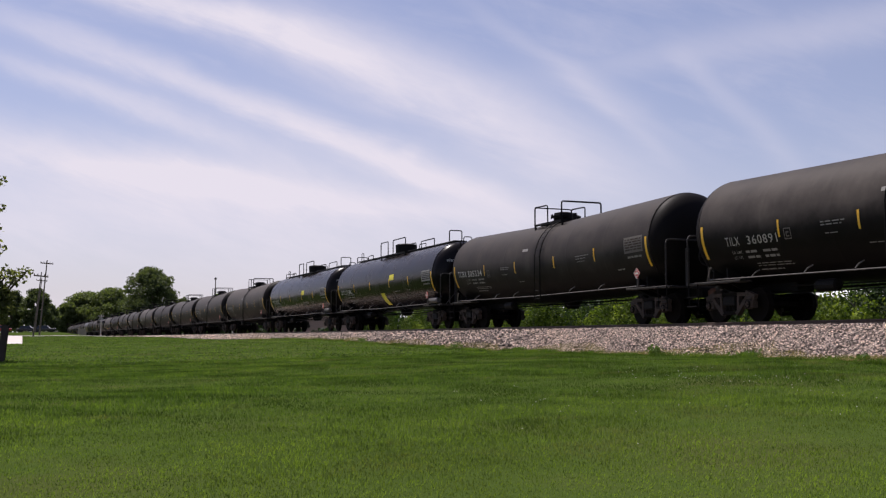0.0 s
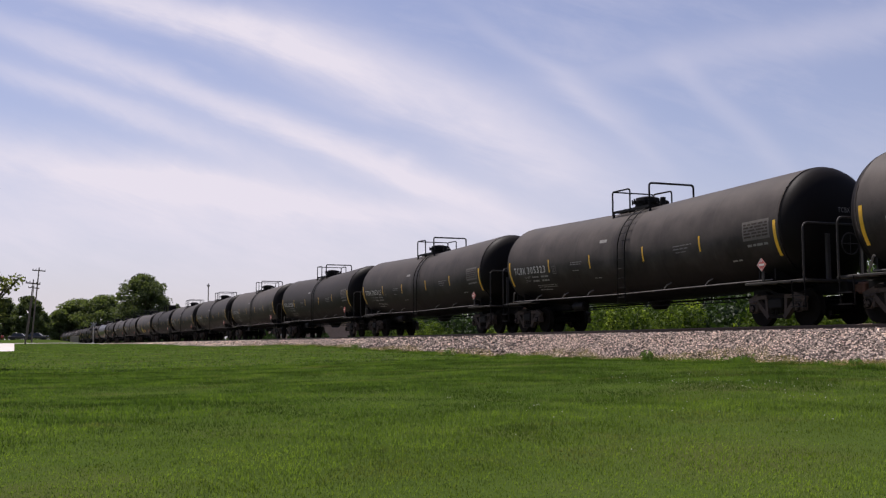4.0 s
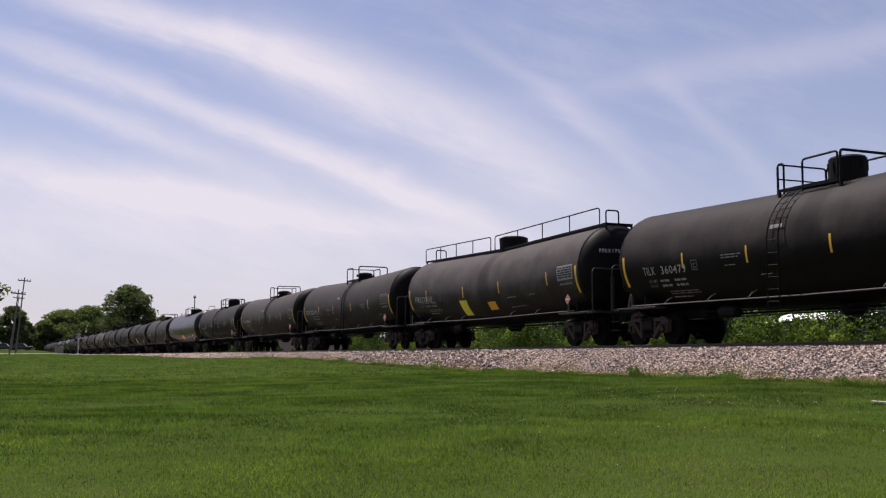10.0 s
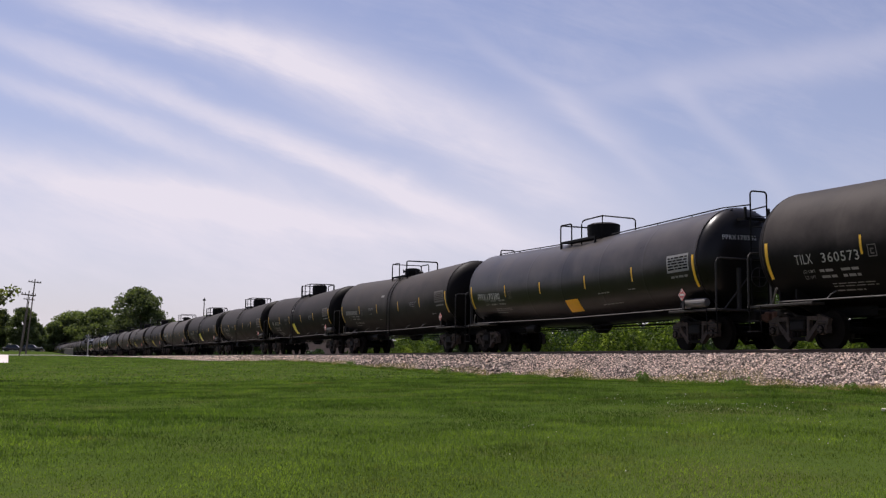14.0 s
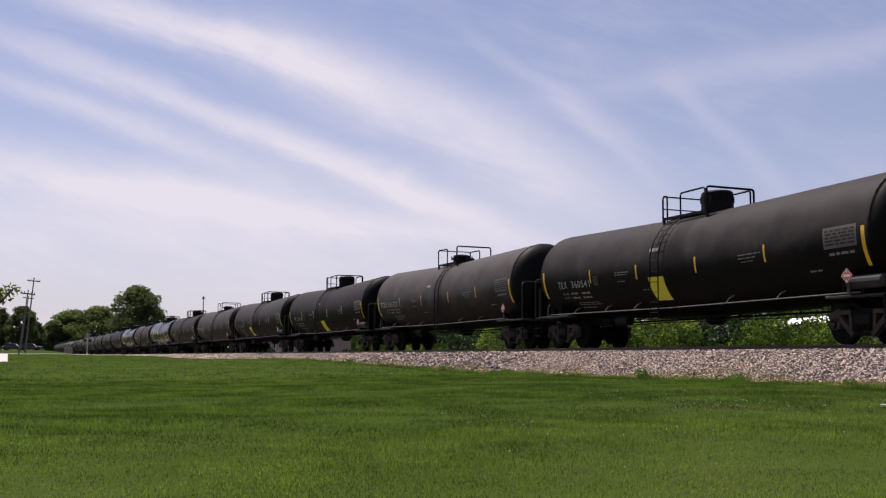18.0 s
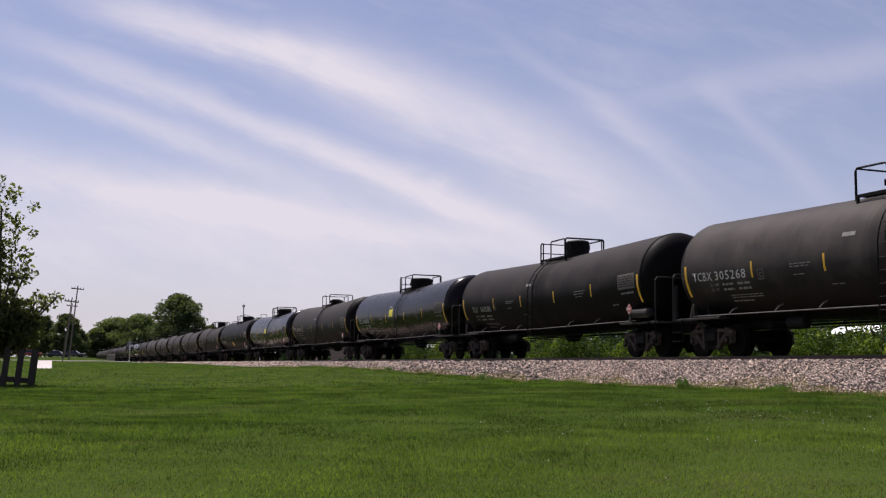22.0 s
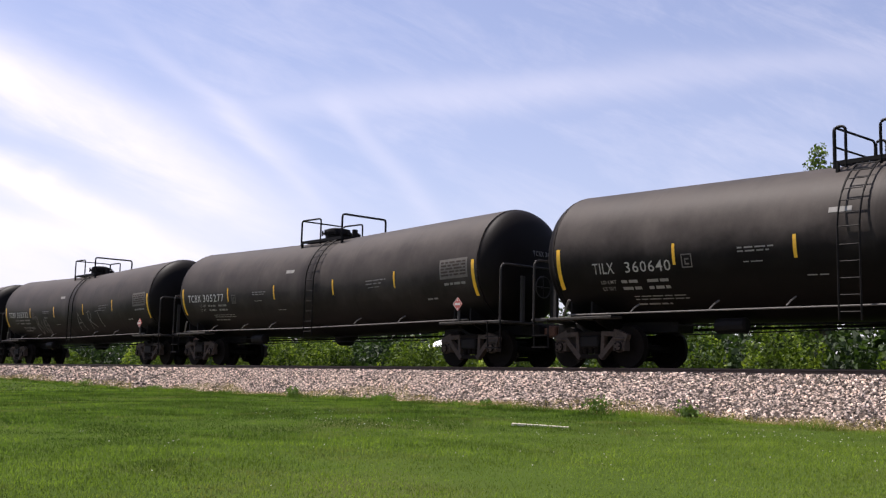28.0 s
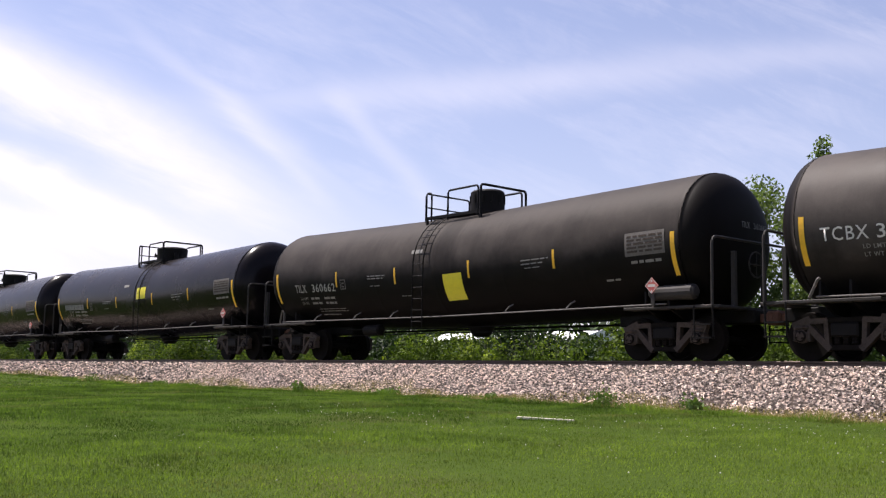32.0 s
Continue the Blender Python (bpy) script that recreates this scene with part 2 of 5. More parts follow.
M = {
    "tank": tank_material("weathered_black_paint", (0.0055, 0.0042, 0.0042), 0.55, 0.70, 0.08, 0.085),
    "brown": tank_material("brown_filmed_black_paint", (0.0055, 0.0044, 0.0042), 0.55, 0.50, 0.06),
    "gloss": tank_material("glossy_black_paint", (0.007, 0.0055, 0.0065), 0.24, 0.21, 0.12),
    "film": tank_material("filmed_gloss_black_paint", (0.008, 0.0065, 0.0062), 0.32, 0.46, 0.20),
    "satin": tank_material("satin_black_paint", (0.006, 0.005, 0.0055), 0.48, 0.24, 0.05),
    "black": material("black_steel", (0.0085, 0.0073, 0.0071), 0.65, 0.0, 0.3, spec=0.12),
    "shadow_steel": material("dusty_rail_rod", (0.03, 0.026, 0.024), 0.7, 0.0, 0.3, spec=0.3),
    "frame": material("dusty_cast_steel", (0.066, 0.052, 0.044), 0.85, 0.0, 0.5, second=(0.034, 0.024, 0.019), spec=0.1),
    "rust": material("rusty_cast_steel", (0.11, 0.055, 0.036), 0.85, 0.0, 0.4, second=(0.05, 0.028, 0.02), spec=0.2),
    "rod": material("worn_pale_steel", (0.10, 0.092, 0.088), 0.7, 0.0, 0.3, spec=0.3),
    "wheel": material("dark_wheel_steel", (0.010, 0.008, 0.007), 0.75, 0.0, 0.3, spec=0.05),
    "yellow": material("yellow_reflective_tape", (0.75, 0.42, 0.02), 0.45, 0.0, 0.15, bump=0),
    "sign": material("yellow_patch_paint", (0.72, 0.62, 0.03), 0.5, 0.0, 0.1, bump=0.02),
    "orange": material("orange_patch_paint", (0.75, 0.36, 0.01), 0.5, 0.0, 0.1, bump=0.02),
    "white": material("white_stencil_paint", (0.54, 0.52, 0.48), 0.6, 0.0, 0.12, bump=0),
    "dim": material("worn_stencil_paint", (0.36, 0.345, 0.31), 0.7, 0.0, 0.25, 6.0, 40.0, bump=0),
    "chalk": material("thin_chalk", (0.20, 0.185, 0.17), 0.9, 0.0, 0.3, 20.0, 90.0, bump=0),
    "faint": material("faded_stencil_paint", (0.20, 0.19, 0.175), 0.7, 0.0, 0.25, bump=0),
    "red": material("red_placard_paint", (0.46, 0.085, 0.07), 0.5, 0.0, 0.15, bump=0),
    "panel": material("weathered_data_panel", (0.120, 0.105, 0.092), 0.7, 0.0, 0.3, 12.0, bump=0),
    "clean_panel": material("clean_white_panel", (0.25, 0.24, 0.225), 0.6, 0.0, 0.12, 8.0, bump=0),
    "air": material("grey_air_tank_paint", (0.10, 0.09, 0.085), 0.6, 0.0, 0.2),
    "rail": material("rail_steel", (0.10, 0.07, 0.055), 0.55, 0.5, 0.3),
    "tie": material("weathered_sleeper_wood", (0.09, 0.07, 0.055), 0.85, 0.0, 0.35, 6.0, 40.0, 0.4, each=0.25),
    "stone": material("pale_crushed_stone", (0.52, 0.425, 0.36), 0.85, 0.0, 0.3, 10.0, 60.0, 0.2, island=0.93, spec=0.3),
    # same stone, its colour darkened to stand for shade between the loose pieces
    "bed": material("shaded_stone_bed", (0.062, 0.046, 0.038), 0.9, 0.0, 0.6, 14.0, 30.0, 0.8, spec=0.1),
    "earth": material("lawn_turf", (0.042, 0.064, 0.014), 1.0, 0.0, 0.25, 0.35, 14.0, 0.3, second=(0.050, 0.055, 0.019), spec=0.0),
    "road": material("pale_worn_asphalt", (0.26, 0.24, 0.22), 0.9, 0.0, 0.2, 0.6, 30.0, 0.2),
    "concrete": material("pale_concrete", (0.52, 0.46, 0.43), 0.85, 0.0, 0.15, 2.0, 40.0, 0.2),
    "bark": material("brown_bark", (0.10, 0.075, 0.055), 0.9, 0.0, 0.35, 6.0, 40.0, 0.6),
    "post": material("dark_stained_timber", (0.035, 0.025, 0.02), 0.8, 0.0, 0.3, 8.0, 60.0, 0.3),
    "pole": material("grey_weathered_pole", (0.16, 0.12, 0.095), 0.85, 0.0, 0.25, 4.0, 30.0, 0.3),
    "brick": material("pinkish_brick_wall", (0.38, 0.25, 0.20), 0.85, 0.0, 0.2, 3.0, 40.0, 0.2),
    "pale": material("white_sheet_metal", (0.82, 0.82, 0.82), 0.6, 0.0, 0.06, 1.0, 20.0, 0.05),
    "tan": material("tan_cabinet_paint", (0.30, 0.255, 0.205), 0.6, 0.0, 0.15, 2.0, 30.0, 0.05),
    "roof": material("dark_roof_shingle", (0.06, 0.055, 0.05), 0.9, 0.0, 0.3, 3.0, 30.0, 0.4),
    "glass": material("dark_window_glass", (0.02, 0.025, 0.03), 0.08, 0.0, 0.1, bump=0),
    "grass": leaf_material("lawn_grass", (0.072, 0.121, 0.024), 0.46, 0.46, 0.85, (0.120, 0.180, 0.032), (0.165, 0.155, 0.070), 0.04, 0.10, (0.40, 0.62), (0.200, 0.262, 0.052)),
    "clover": material("white_clover_flower", (0.58, 0.58, 0.48), 0.8, 0.0, 0.1, bump=0),
    # shade inside the thicket is put into this dark leaf green
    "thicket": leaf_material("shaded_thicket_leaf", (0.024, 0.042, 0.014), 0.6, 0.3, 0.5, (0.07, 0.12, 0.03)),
    "weed": leaf_material("weed_leaf", (0.10, 0.16, 0.035), 0.4, 0.35),
    "bush": leaf_material("bright_shrub_leaf", (0.078, 0.120, 0.022), 0.78, 0.36, 0.9, (0.27, 0.33, 0.050), None, 0.12, 0.25, (0.40, 0.64)),
    "leaf": leaf_material("mid_green_leaf", (0.085, 0.14, 0.038), 0.55, 0.45, 0.5),
    "pale_leaf": leaf_material("grey_green_leaf", (0.095, 0.135, 0.050), 0.5, 0.5, 0.5, (0.17, 0.21, 0.085)),
    "dark_leaf": leaf_material("deep_green_leaf", (0.085, 0.105, 0.052), 0.40, 0.45, 0.3, (0.135, 0.155, 0.07)),
    "far_leaf": leaf_material("soft_green_leaf", (0.105, 0.130, 0.055), 0.40, 0.5, 0.3, (0.16, 0.185, 0.075)),
    "olive_leaf": leaf_material("dull_olive_leaf", (0.12, 0.128, 0.062), 0.45, 0.72, 1.2, (0.20, 0.195, 0.105)),
    "straw": leaf_material("dry_grass", (0.25, 0.205, 0.105), 0.4, 0.3, 1.5, (0.36, 0.31, 0.17), None, 0.05),
    "twig": material("bare_grey_twig", (0.06, 0.05, 0.04), 0.9, 0.0, 0.3),
    "plank": material("white_painted_board", (0.50, 0.45, 0.34), 0.7, 0.0, 0.3, 6.0, 50.0, 0.15),
    "car_dark": material("dark_car_paint", (0.03, 0.03, 0.035), 0.25, 0.0, 0.05, bump=0),
    "car_red": material("red_car_paint", (0.35, 0.03, 0.02), 0.25, 0.0, 0.05, bump=0),
    "rubber": material("black_rubber", (0.02, 0.02, 0.02), 0.85, 0.0, 0.2),
}


# ---- mesh helpers ----
def quick_mesh(name, verts, loops, size, mat, smooth=False):
    """A mesh from arrays: verts (n, 3) and faces of one size (m, size)."""
    verts, loops = np.asarray(verts, np.float32).reshape(-1, 3), np.asarray(loops, np.int32).reshape(-1, size)
    me = bpy.data.meshes.new(name)
    me.vertices.add(len(verts))
    me.vertices.foreach_set("co", verts.ravel())
    me.loops.add(loops.size)
    me.loops.foreach_set("vertex_index", loops.ravel())
    me.polygons.add(len(loops))
    me.polygons.foreach_set("loop_start", np.arange(0, loops.size, size, dtype=np.int32))
    me.polygons.foreach_set("use_smooth", np.full(len(loops), smooth))
    me.materials.append(mat)
    me.update(calc_edges=True)
    return me


def mesh_of(name, bm, mat, smooth=False):
    me = bpy.data.meshes.new(name)
    bm.normal_update()
    bm.to_mesh(me)
    bm.free()
    me.materials.append(mat)
    if smooth:
        for p in me.polygons:
            p.use_smooth = True
    return me


def part(name, bm, mat, parent, label="", smooth=False):
    """One mesh object under a thing or under a part. bm: a bmesh or a finished mesh."""
    me = bm if isinstance(bm, bpy.types.Mesh) else mesh_of(name, bm, mat, smooth)
    ob = new(name, me)
    ob.parent = parent
    return tagged(ob, label)


def thing(name, label, category, group="", kind="", m=None, data=None):
    ob = new(name, data)
    if m is not None:
        ob.matrix_world = m
    return tagged(ob, label, category, group, kind)


def box(bm, x0, x1, y0, y1, z0, z1, bevel=0.0):
    r = bmesh.ops.create_cube(bm, size=1.0)
    bmesh.ops.transform(bm, verts=r["verts"], matrix=Matrix.Translation(((x0 + x1) / 2, (y0 + y1) / 2, (z0 + z1) / 2)) @ Matrix.Diagonal((x1 - x0, y1 - y0, z1 - z0, 1)))
    if bevel:
        edges = list({e for v in r["verts"] for e in v.link_edges})
        bmesh.ops.bevel(bm, geom=edges, offset=bevel, segments=1, affect="EDGES")
    return bm


def tube(bm, points, radius, sides=6):
    """A round bar through the points."""
    rings = []
    pts = [Vector(p) for p in points]
    for i, p in enumerate(pts):
        d = (pts[min(i + 1, len(pts) - 1)] - pts[max(i - 1, 0)]).normalized()
        u = d.cross(Vector((0, 0, 1)) if abs(d.z) < 0.9 else Vector((1, 0, 0))).normalized()
        v = d.cross(u)
        rings.append([bm.verts.new(p + (u * math.cos(2 * math.pi * k / sides) + v * math.sin(2 * math.pi * k / sides)) * radius) for k in range(sides)])
    for a, b in zip(rings, rings[1:]):
        for k in range(sides):
            bm.faces.new((a[k], a[(k + 1) % sides], b[(k + 1) % sides], b[k]))
    bm.faces.new(rings[0])
    bm.faces.new(rings[-1][::-1])
    return bm


def lathe(bm, profile, axis="x", sides=32, at=(0, 0, 0)):
    """A turned body: profile of (place along the axis, radius)."""
    rings = []
    for s, r in profile:
        ring = []
        for k in range(sides):
            a = 2 * math.pi * k / sides
            c, d = r * math.cos(a), r * math.sin(a)
            co = {"x": (s, c, d), "y": (c, s, d), "z": (c, d, s)}[axis]
            ring.append(bm.verts.new(Vector(co) + Vector(at)))
        rings.append(ring)
    for a, b in zip(rings, rings[1:]):
        for k in range(sides):
            bm.faces.new((a[k], a[(k + 1) % sides], b[(k + 1) % sides], b[k]))
    bm.faces.new(rings[0][::-1])
    bm.faces.new(rings[-1])
    bmesh.ops.recalc_face_normals(bm, faces=bm.faces[:])
    return bm


def rounded(p, q, r, n=4):
    """Corner points of a bent pipe that goes up at p, over to q and down again, with bend radius r. p and q are foot points with the top height."""
    (x0, y0, b0), (x1, y1, b1), top = p[:3], q[:3], p[3]
    d = Vector((x1 - x0, y1 - y0, 0))
    L = d.length
    d /= L
    pts = [(x0, y0, b0)]
    for i in range(n + 1):
        a = math.pi / 2 * i / n
        s = r - r * math.cos(a)
        pts.append((x0 + d.x * s, y0 + d.y * s, top - r + r * math.sin(a)))
    for i in range(n + 1):
        a = math.pi / 2 * (1 - i / n)
        s = L - r + r * math.cos(a)
        pts.append((x0 + d.x * s, y0 + d.y * s, top - r + r * math.sin(a)))
    pts.append((x1, y1, b1))
    return pts


# ---- ground, track and ballast ----
def step(a, b, v):
    u = np.clip((v - a) / (b - a), 0.0, 1.0)
    return u * u * (3 - 2 * u)


def lawn(x, y):
    """Height of the ground: a lawn that rises gently to the foot of the ballast, level land beyond the track and far off."""
    x, y = np.asarray(x, float), np.asarray(y, float)
    h = 0.35 + 0.27 * step(2, 16, y) * (1 - step(40, 100, -x)) * (1 - 0.45 * step(-18, -6, x)) - 0.30 * np.exp(-(x * x + y * y) / 60.0)
    h = h + 0.48 * step(32, 66, -x) + 0.45 * step(60, 150, -x) + 0.3 * step(150, 500, np.hypot(x, y))
    h = h + 0.95 * step(125, 235, -x) * (1 - step(8, 13, y))
    h = h + (1.1 - h) * step(18.5, 20.5, y) * (1 - step(60, 150, -x))
    h = h + 0.02 * np.sin(x * 0.9 + 1.3) * np.sin(y * 0.8) * step(3, 8, np.hypot(x, y))
    return h


def spaced(a, b, fine0, fine1, n_fine, n_far):
    """Grid lines, dense between fine0 and fine1."""
    out = list(np.linspace(fine0, fine1, n_fine))
    g = np.geomspace(1.0, 60.0, n_far)
    out = [fine0 - (fine0 - a) * (v - 1) / 59 for v in g[:0:-1]] + out + [fine1 + (b - fine1) * (v - 1) / 59 for v in g[1:]]
    return np.array(out)


def sheet(name, xs, ys, zf, mat):
    X, Y = np.meshgrid(xs, ys, indexing="ij")
    v = np.stack([X, Y, zf(X, Y)], -1).reshape(-1, 3)
    n, m = len(xs), len(ys)
    i = (np.arange(n - 1)[:, None] * m + np.arange(m - 1)[None, :]).ravel()
    return quick_mesh(name, v, np.stack([i, i + m, i + m + 1, i + 1], 1), 4, mat, True)


ground = thing("ground", "mown green lawn and level land up to the horizon", "ground", kind="structure",
               data=sheet("ground", spaced(-2500, 2500, -170, 20, 160, 24), spaced(-2500, 2500, -12, 40, 105, 24), lawn, M["earth"]))

BALLAST_TOP = RAIL_TOP - 0.19
SHOULDER = RAIL_TOP - 0.125   # heaped stones outside the sleeper ends


def foot_line(x):
    """Where the ballast slope ends on the camera's side; the grass creeps up it unevenly."""
    return 15.62 + 0.22 * np.sin(x * 0.55 + 0.4) + 0.14 * np.sin(x * 1.7) + 0.10 * np.sin(x * 3.9 + 1.0) + 0.25 * step(-14, -22, x)


def bed_mesh():
    xs = spaced(-1500, 500, -150, 25, 700, 14)
    cols = [0.0, 0.12, 0.3, 0.5, 0.7, 0.85, 1.0]
    rows_ = []
    near = foot_line(xs)
    zf = lawn(xs, near) - 0.03
    for c in cols:
        y = near + (TRACK_Y - 1.75 - near) * c
        z = zf + (SHOULDER - zf) * (c ** 0.92)
        rows_.append(np.stack([xs, y, z], 1))
    rows_.append(np.stack([xs, np.full_like(xs, TRACK_Y - 1.34), np.full_like(xs, BALLAST_TOP)], 1))
    rows_.append(np.stack([xs, np.full_like(xs, TRACK_Y + 1.75), np.full_like(xs, BALLAST_TOP)], 1))
    rows_.append(np.stack([xs, np.full_like(xs, TRACK_Y + 3.0), np.full_like(xs, 0.9)], 1))
    v = np.stack(rows_, 1)
    n, m = v.shape[:2]
    i = (np.arange(n - 1)[:, None] * m + np.arange(m - 1)[None, :]).ravel()
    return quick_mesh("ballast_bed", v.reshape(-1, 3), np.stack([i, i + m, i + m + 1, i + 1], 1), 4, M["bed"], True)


bed = thing("ballast_bed", "bank of crushed stone under the railway track, coloured dark as the shade between stones", "ballast", kind="structure", data=bed_mesh())


def rail_mesh(side):
    prof = [(-0.075, 0.0), (0.075, 0.0), (0.075, 0.012), (0.012, 0.03), (0.012, 0.125), (0.036, 0.135), (0.036, 0.165), (0.028, 0.172), (-0.028, 0.172), (-0.036, 0.165), (-0.036, 0.135), (-0.012, 0.125), (-0.012, 0.03), (-0.075, 0.012)]
    xs = np.concatenate([np.linspace(-1500, -160, 12), np.linspace(-150, 30, 19), [500.0]])
    v = np.array([[x, TRACK_Y + side * 0.7535 + a, RAIL_TOP - 0.172 + b] for x in xs for a, b in prof])
    n = len(prof)
    f = [(i * n + k, (i + 1) * n + k, (i + 1) * n + (k + 1) % n, i * n + (k + 1) % n) for i in range(len(xs) - 1) for k in range(n)]
    return quick_mesh("rail", v, f, 4, M["rail"])


for side in (-1, 1):
    r = thing("rail", "rust-brown steel rail on wooden sleepers", "rail", "the two rails")
    part("rail_bar", rail_mesh(side), None, r)
    for k in range(9):
        x = -1.5 - 11.9 * k + 5.9 * (side > 0)
        for q in (-1, 1):
            yq = TRACK_Y + side * 0.7535 + q * 0.026
            part("joint_bar", box(bmesh.new(), x - 0.45, x + 0.45, yq - 0.012, yq + 0.012, RAIL_TOP - 0.145, RAIL_TOP - 0.05, 0.006), M["rail"], r)

# ---- the tank cars ----
R, ZC = 1.51, 2.515        # tank radius, height of its axis over the rail
SHELL = 7.72              # half length of the straight shell


def on_shell(z, lift=0.006):
    """How far out the camera's side of the shell lies at the height z."""
    return -math.sqrt(max(0.0, (R + lift) ** 2 - (z - ZC) ** 2))


def sag(x, drop):
    """How far the tank lies above or below its mean height at x: both halves slope down to the outlet in the middle."""
    return 0.03 - drop * (1 - np.minimum(1.0, np.abs(x) / SHELL))


def slope_of(kind):
    return 0.03 if kind == "walkway" else 0.15


SLOPED = ("tank", "data_panel", "small_print", "inspection_mark", "number_plate", "ladder", "platform", "railing", "mid_rail", "manway", "lid", "lid_bolts", "valve",
          "dome_cover", "latch", "end_hoop", "walkway_board", "grab_loop", "lettering", "patch", "chalk_scrawl", "bottom_outlet")


def settle(ob, drop):
    """Lets a part that is fixed to the tank follow its slope."""
    name = ob.name.split(".")[0]
    if name == "reflective_stripe":
        ob.location.z = float(sag(ob.location.x, drop))
    elif name in SLOPED or name.startswith("letter_"):
        co = np.empty(len(ob.data.vertices) * 3, np.float32)
        ob.data.vertices.foreach_get("co", co)
        co = co.reshape(-1, 3)
        co[:, 2] += sag(co[:, 0], drop)
        ob.data.vertices.foreach_set("co", co.ravel())
        ob.data.update()
    return ob


def shell_patch(x0, x1, z0, z1, slant=0.0, rows=5, lift=0.006):
    """A thin painted patch that follows the shell."""
    bm = bmesh.new()
    grid = []
    for i in range(rows + 1):
        z = z0 + (z1 - z0) * i / rows
        s = slant * (1 - i / rows)
        grid.append([bm.verts.new((x + s, on_shell(z, lift), z)) for x in (x0, x1)])
    for a, b in zip(grid, grid[1:]):
        bm.faces.new((a[0], a[1], b[1], b[0]))
    return bm


def text_mesh(words, width, height, x, z, mat, lift=0.008, on_head=False):
    """Stencilled writing laid on the shell, its left end at x, its foot at z."""
    cu = bpy.data.curves.new("lettering", "FONT")
    cu.body = words
    cu.resolution_u = 2
    cu.offset = 0.004
    cu.space_character = 1.12
    ob = bpy.data.objects.new("lettering", cu)
    scene.collection.objects.link(ob)
    bpy.context.view_layer.update()
    me = bpy.data.meshes.new_from_object(ob.evaluated_get(bpy.context.evaluated_depsgraph_get()))
    bpy.data.objects.remove(ob)
    co = np.empty(len(me.vertices) * 3, np.float32)
    me.vertices.foreach_get("co", co)
    co = co.reshape(-1, 3)
    lo, hi = co.min(0), co.max(0)
    u = (co[:, 0] - lo[0]) / max(1e-6, hi[0] - lo[0]) * width
    w = (co[:, 1] - lo[1]) / max(1e-6, hi[1] - lo[1]) * height
    if not on_head:
        zz = z + w
        out = np.stack([x + u, -np.sqrt((R + lift) ** 2 - (zz - ZC) ** 2), zz], 1)
    else:
        r_ = np.hypot(x + u, z + w - ZC)
        a_ = np.arcsin(np.clip(r_ / R, 0, 0.999) ** (1 / 0.72))
        out = np.stack([SHELL + 0.012 + 0.66 * np.cos(a_) ** 0.9, x + u, z + w], 1)
    me.vertices.foreach_set("co", out.astype(np.float32).ravel())
    me.materials.clear()
    me.materials.append(mat)
    me.update()
    return me


def bars(items, lift=0.007):
    """Lines of small print, too small to read: (x0, x1, z0, z1)."""
    bm = bmesh.new()
    for x0, x1, z0, z1 in items:
        rng = random.Random(round(x0 * 100) + round(z0 * 1000))
        x = x0
        while x < x1 - 0.03:
            w = min(rng.uniform(0.10, 0.32), x1 - x)
            a, b = [bm.verts.new((q, on_shell(z0, lift), z0)) for q in (x, x + w)], [bm.verts.new((q, on_shell(z1, lift), z1)) for q in (x, x + w)]
            bm.faces.new((a[0], a[1], b[1], b[0]))
            x += w + 0.045
    return bm


def tank_mesh(kind):
    bm = bmesh.new()
    prof = []
    for i in range(1, 9):
        a = math.pi / 2 * i / 8
        prof.append((-SHELL - 0.66 * math.cos(a) ** 0.9, R * math.sin(a) ** 0.72))
    prof.insert(0, (-SHELL - 0.665, 0.08))
    # weld seams stand a little proud of the shell
    for x in (-SHELL + 0.03, SHELL - 0.03) if kind == "far" else (-SHELL + 0.03, -5.1, -2.55, 0.0, 2.55, 5.1, SHELL - 0.03):
        prof += [(x - 0.09, R), (x - 0.06, R), (x - 0.02, R + 0.003), (x + 0.02, R + 0.003), (x + 0.06, R), (x + 0.09, R)]
    prof += [(-s, r) for s, r in prof[8::-1]]
    lathe(bm, prof, "x", 20 if kind == "far" else 48, (0, 0, ZC))
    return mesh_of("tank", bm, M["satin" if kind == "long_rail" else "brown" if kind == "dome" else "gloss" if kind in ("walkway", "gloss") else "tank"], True)


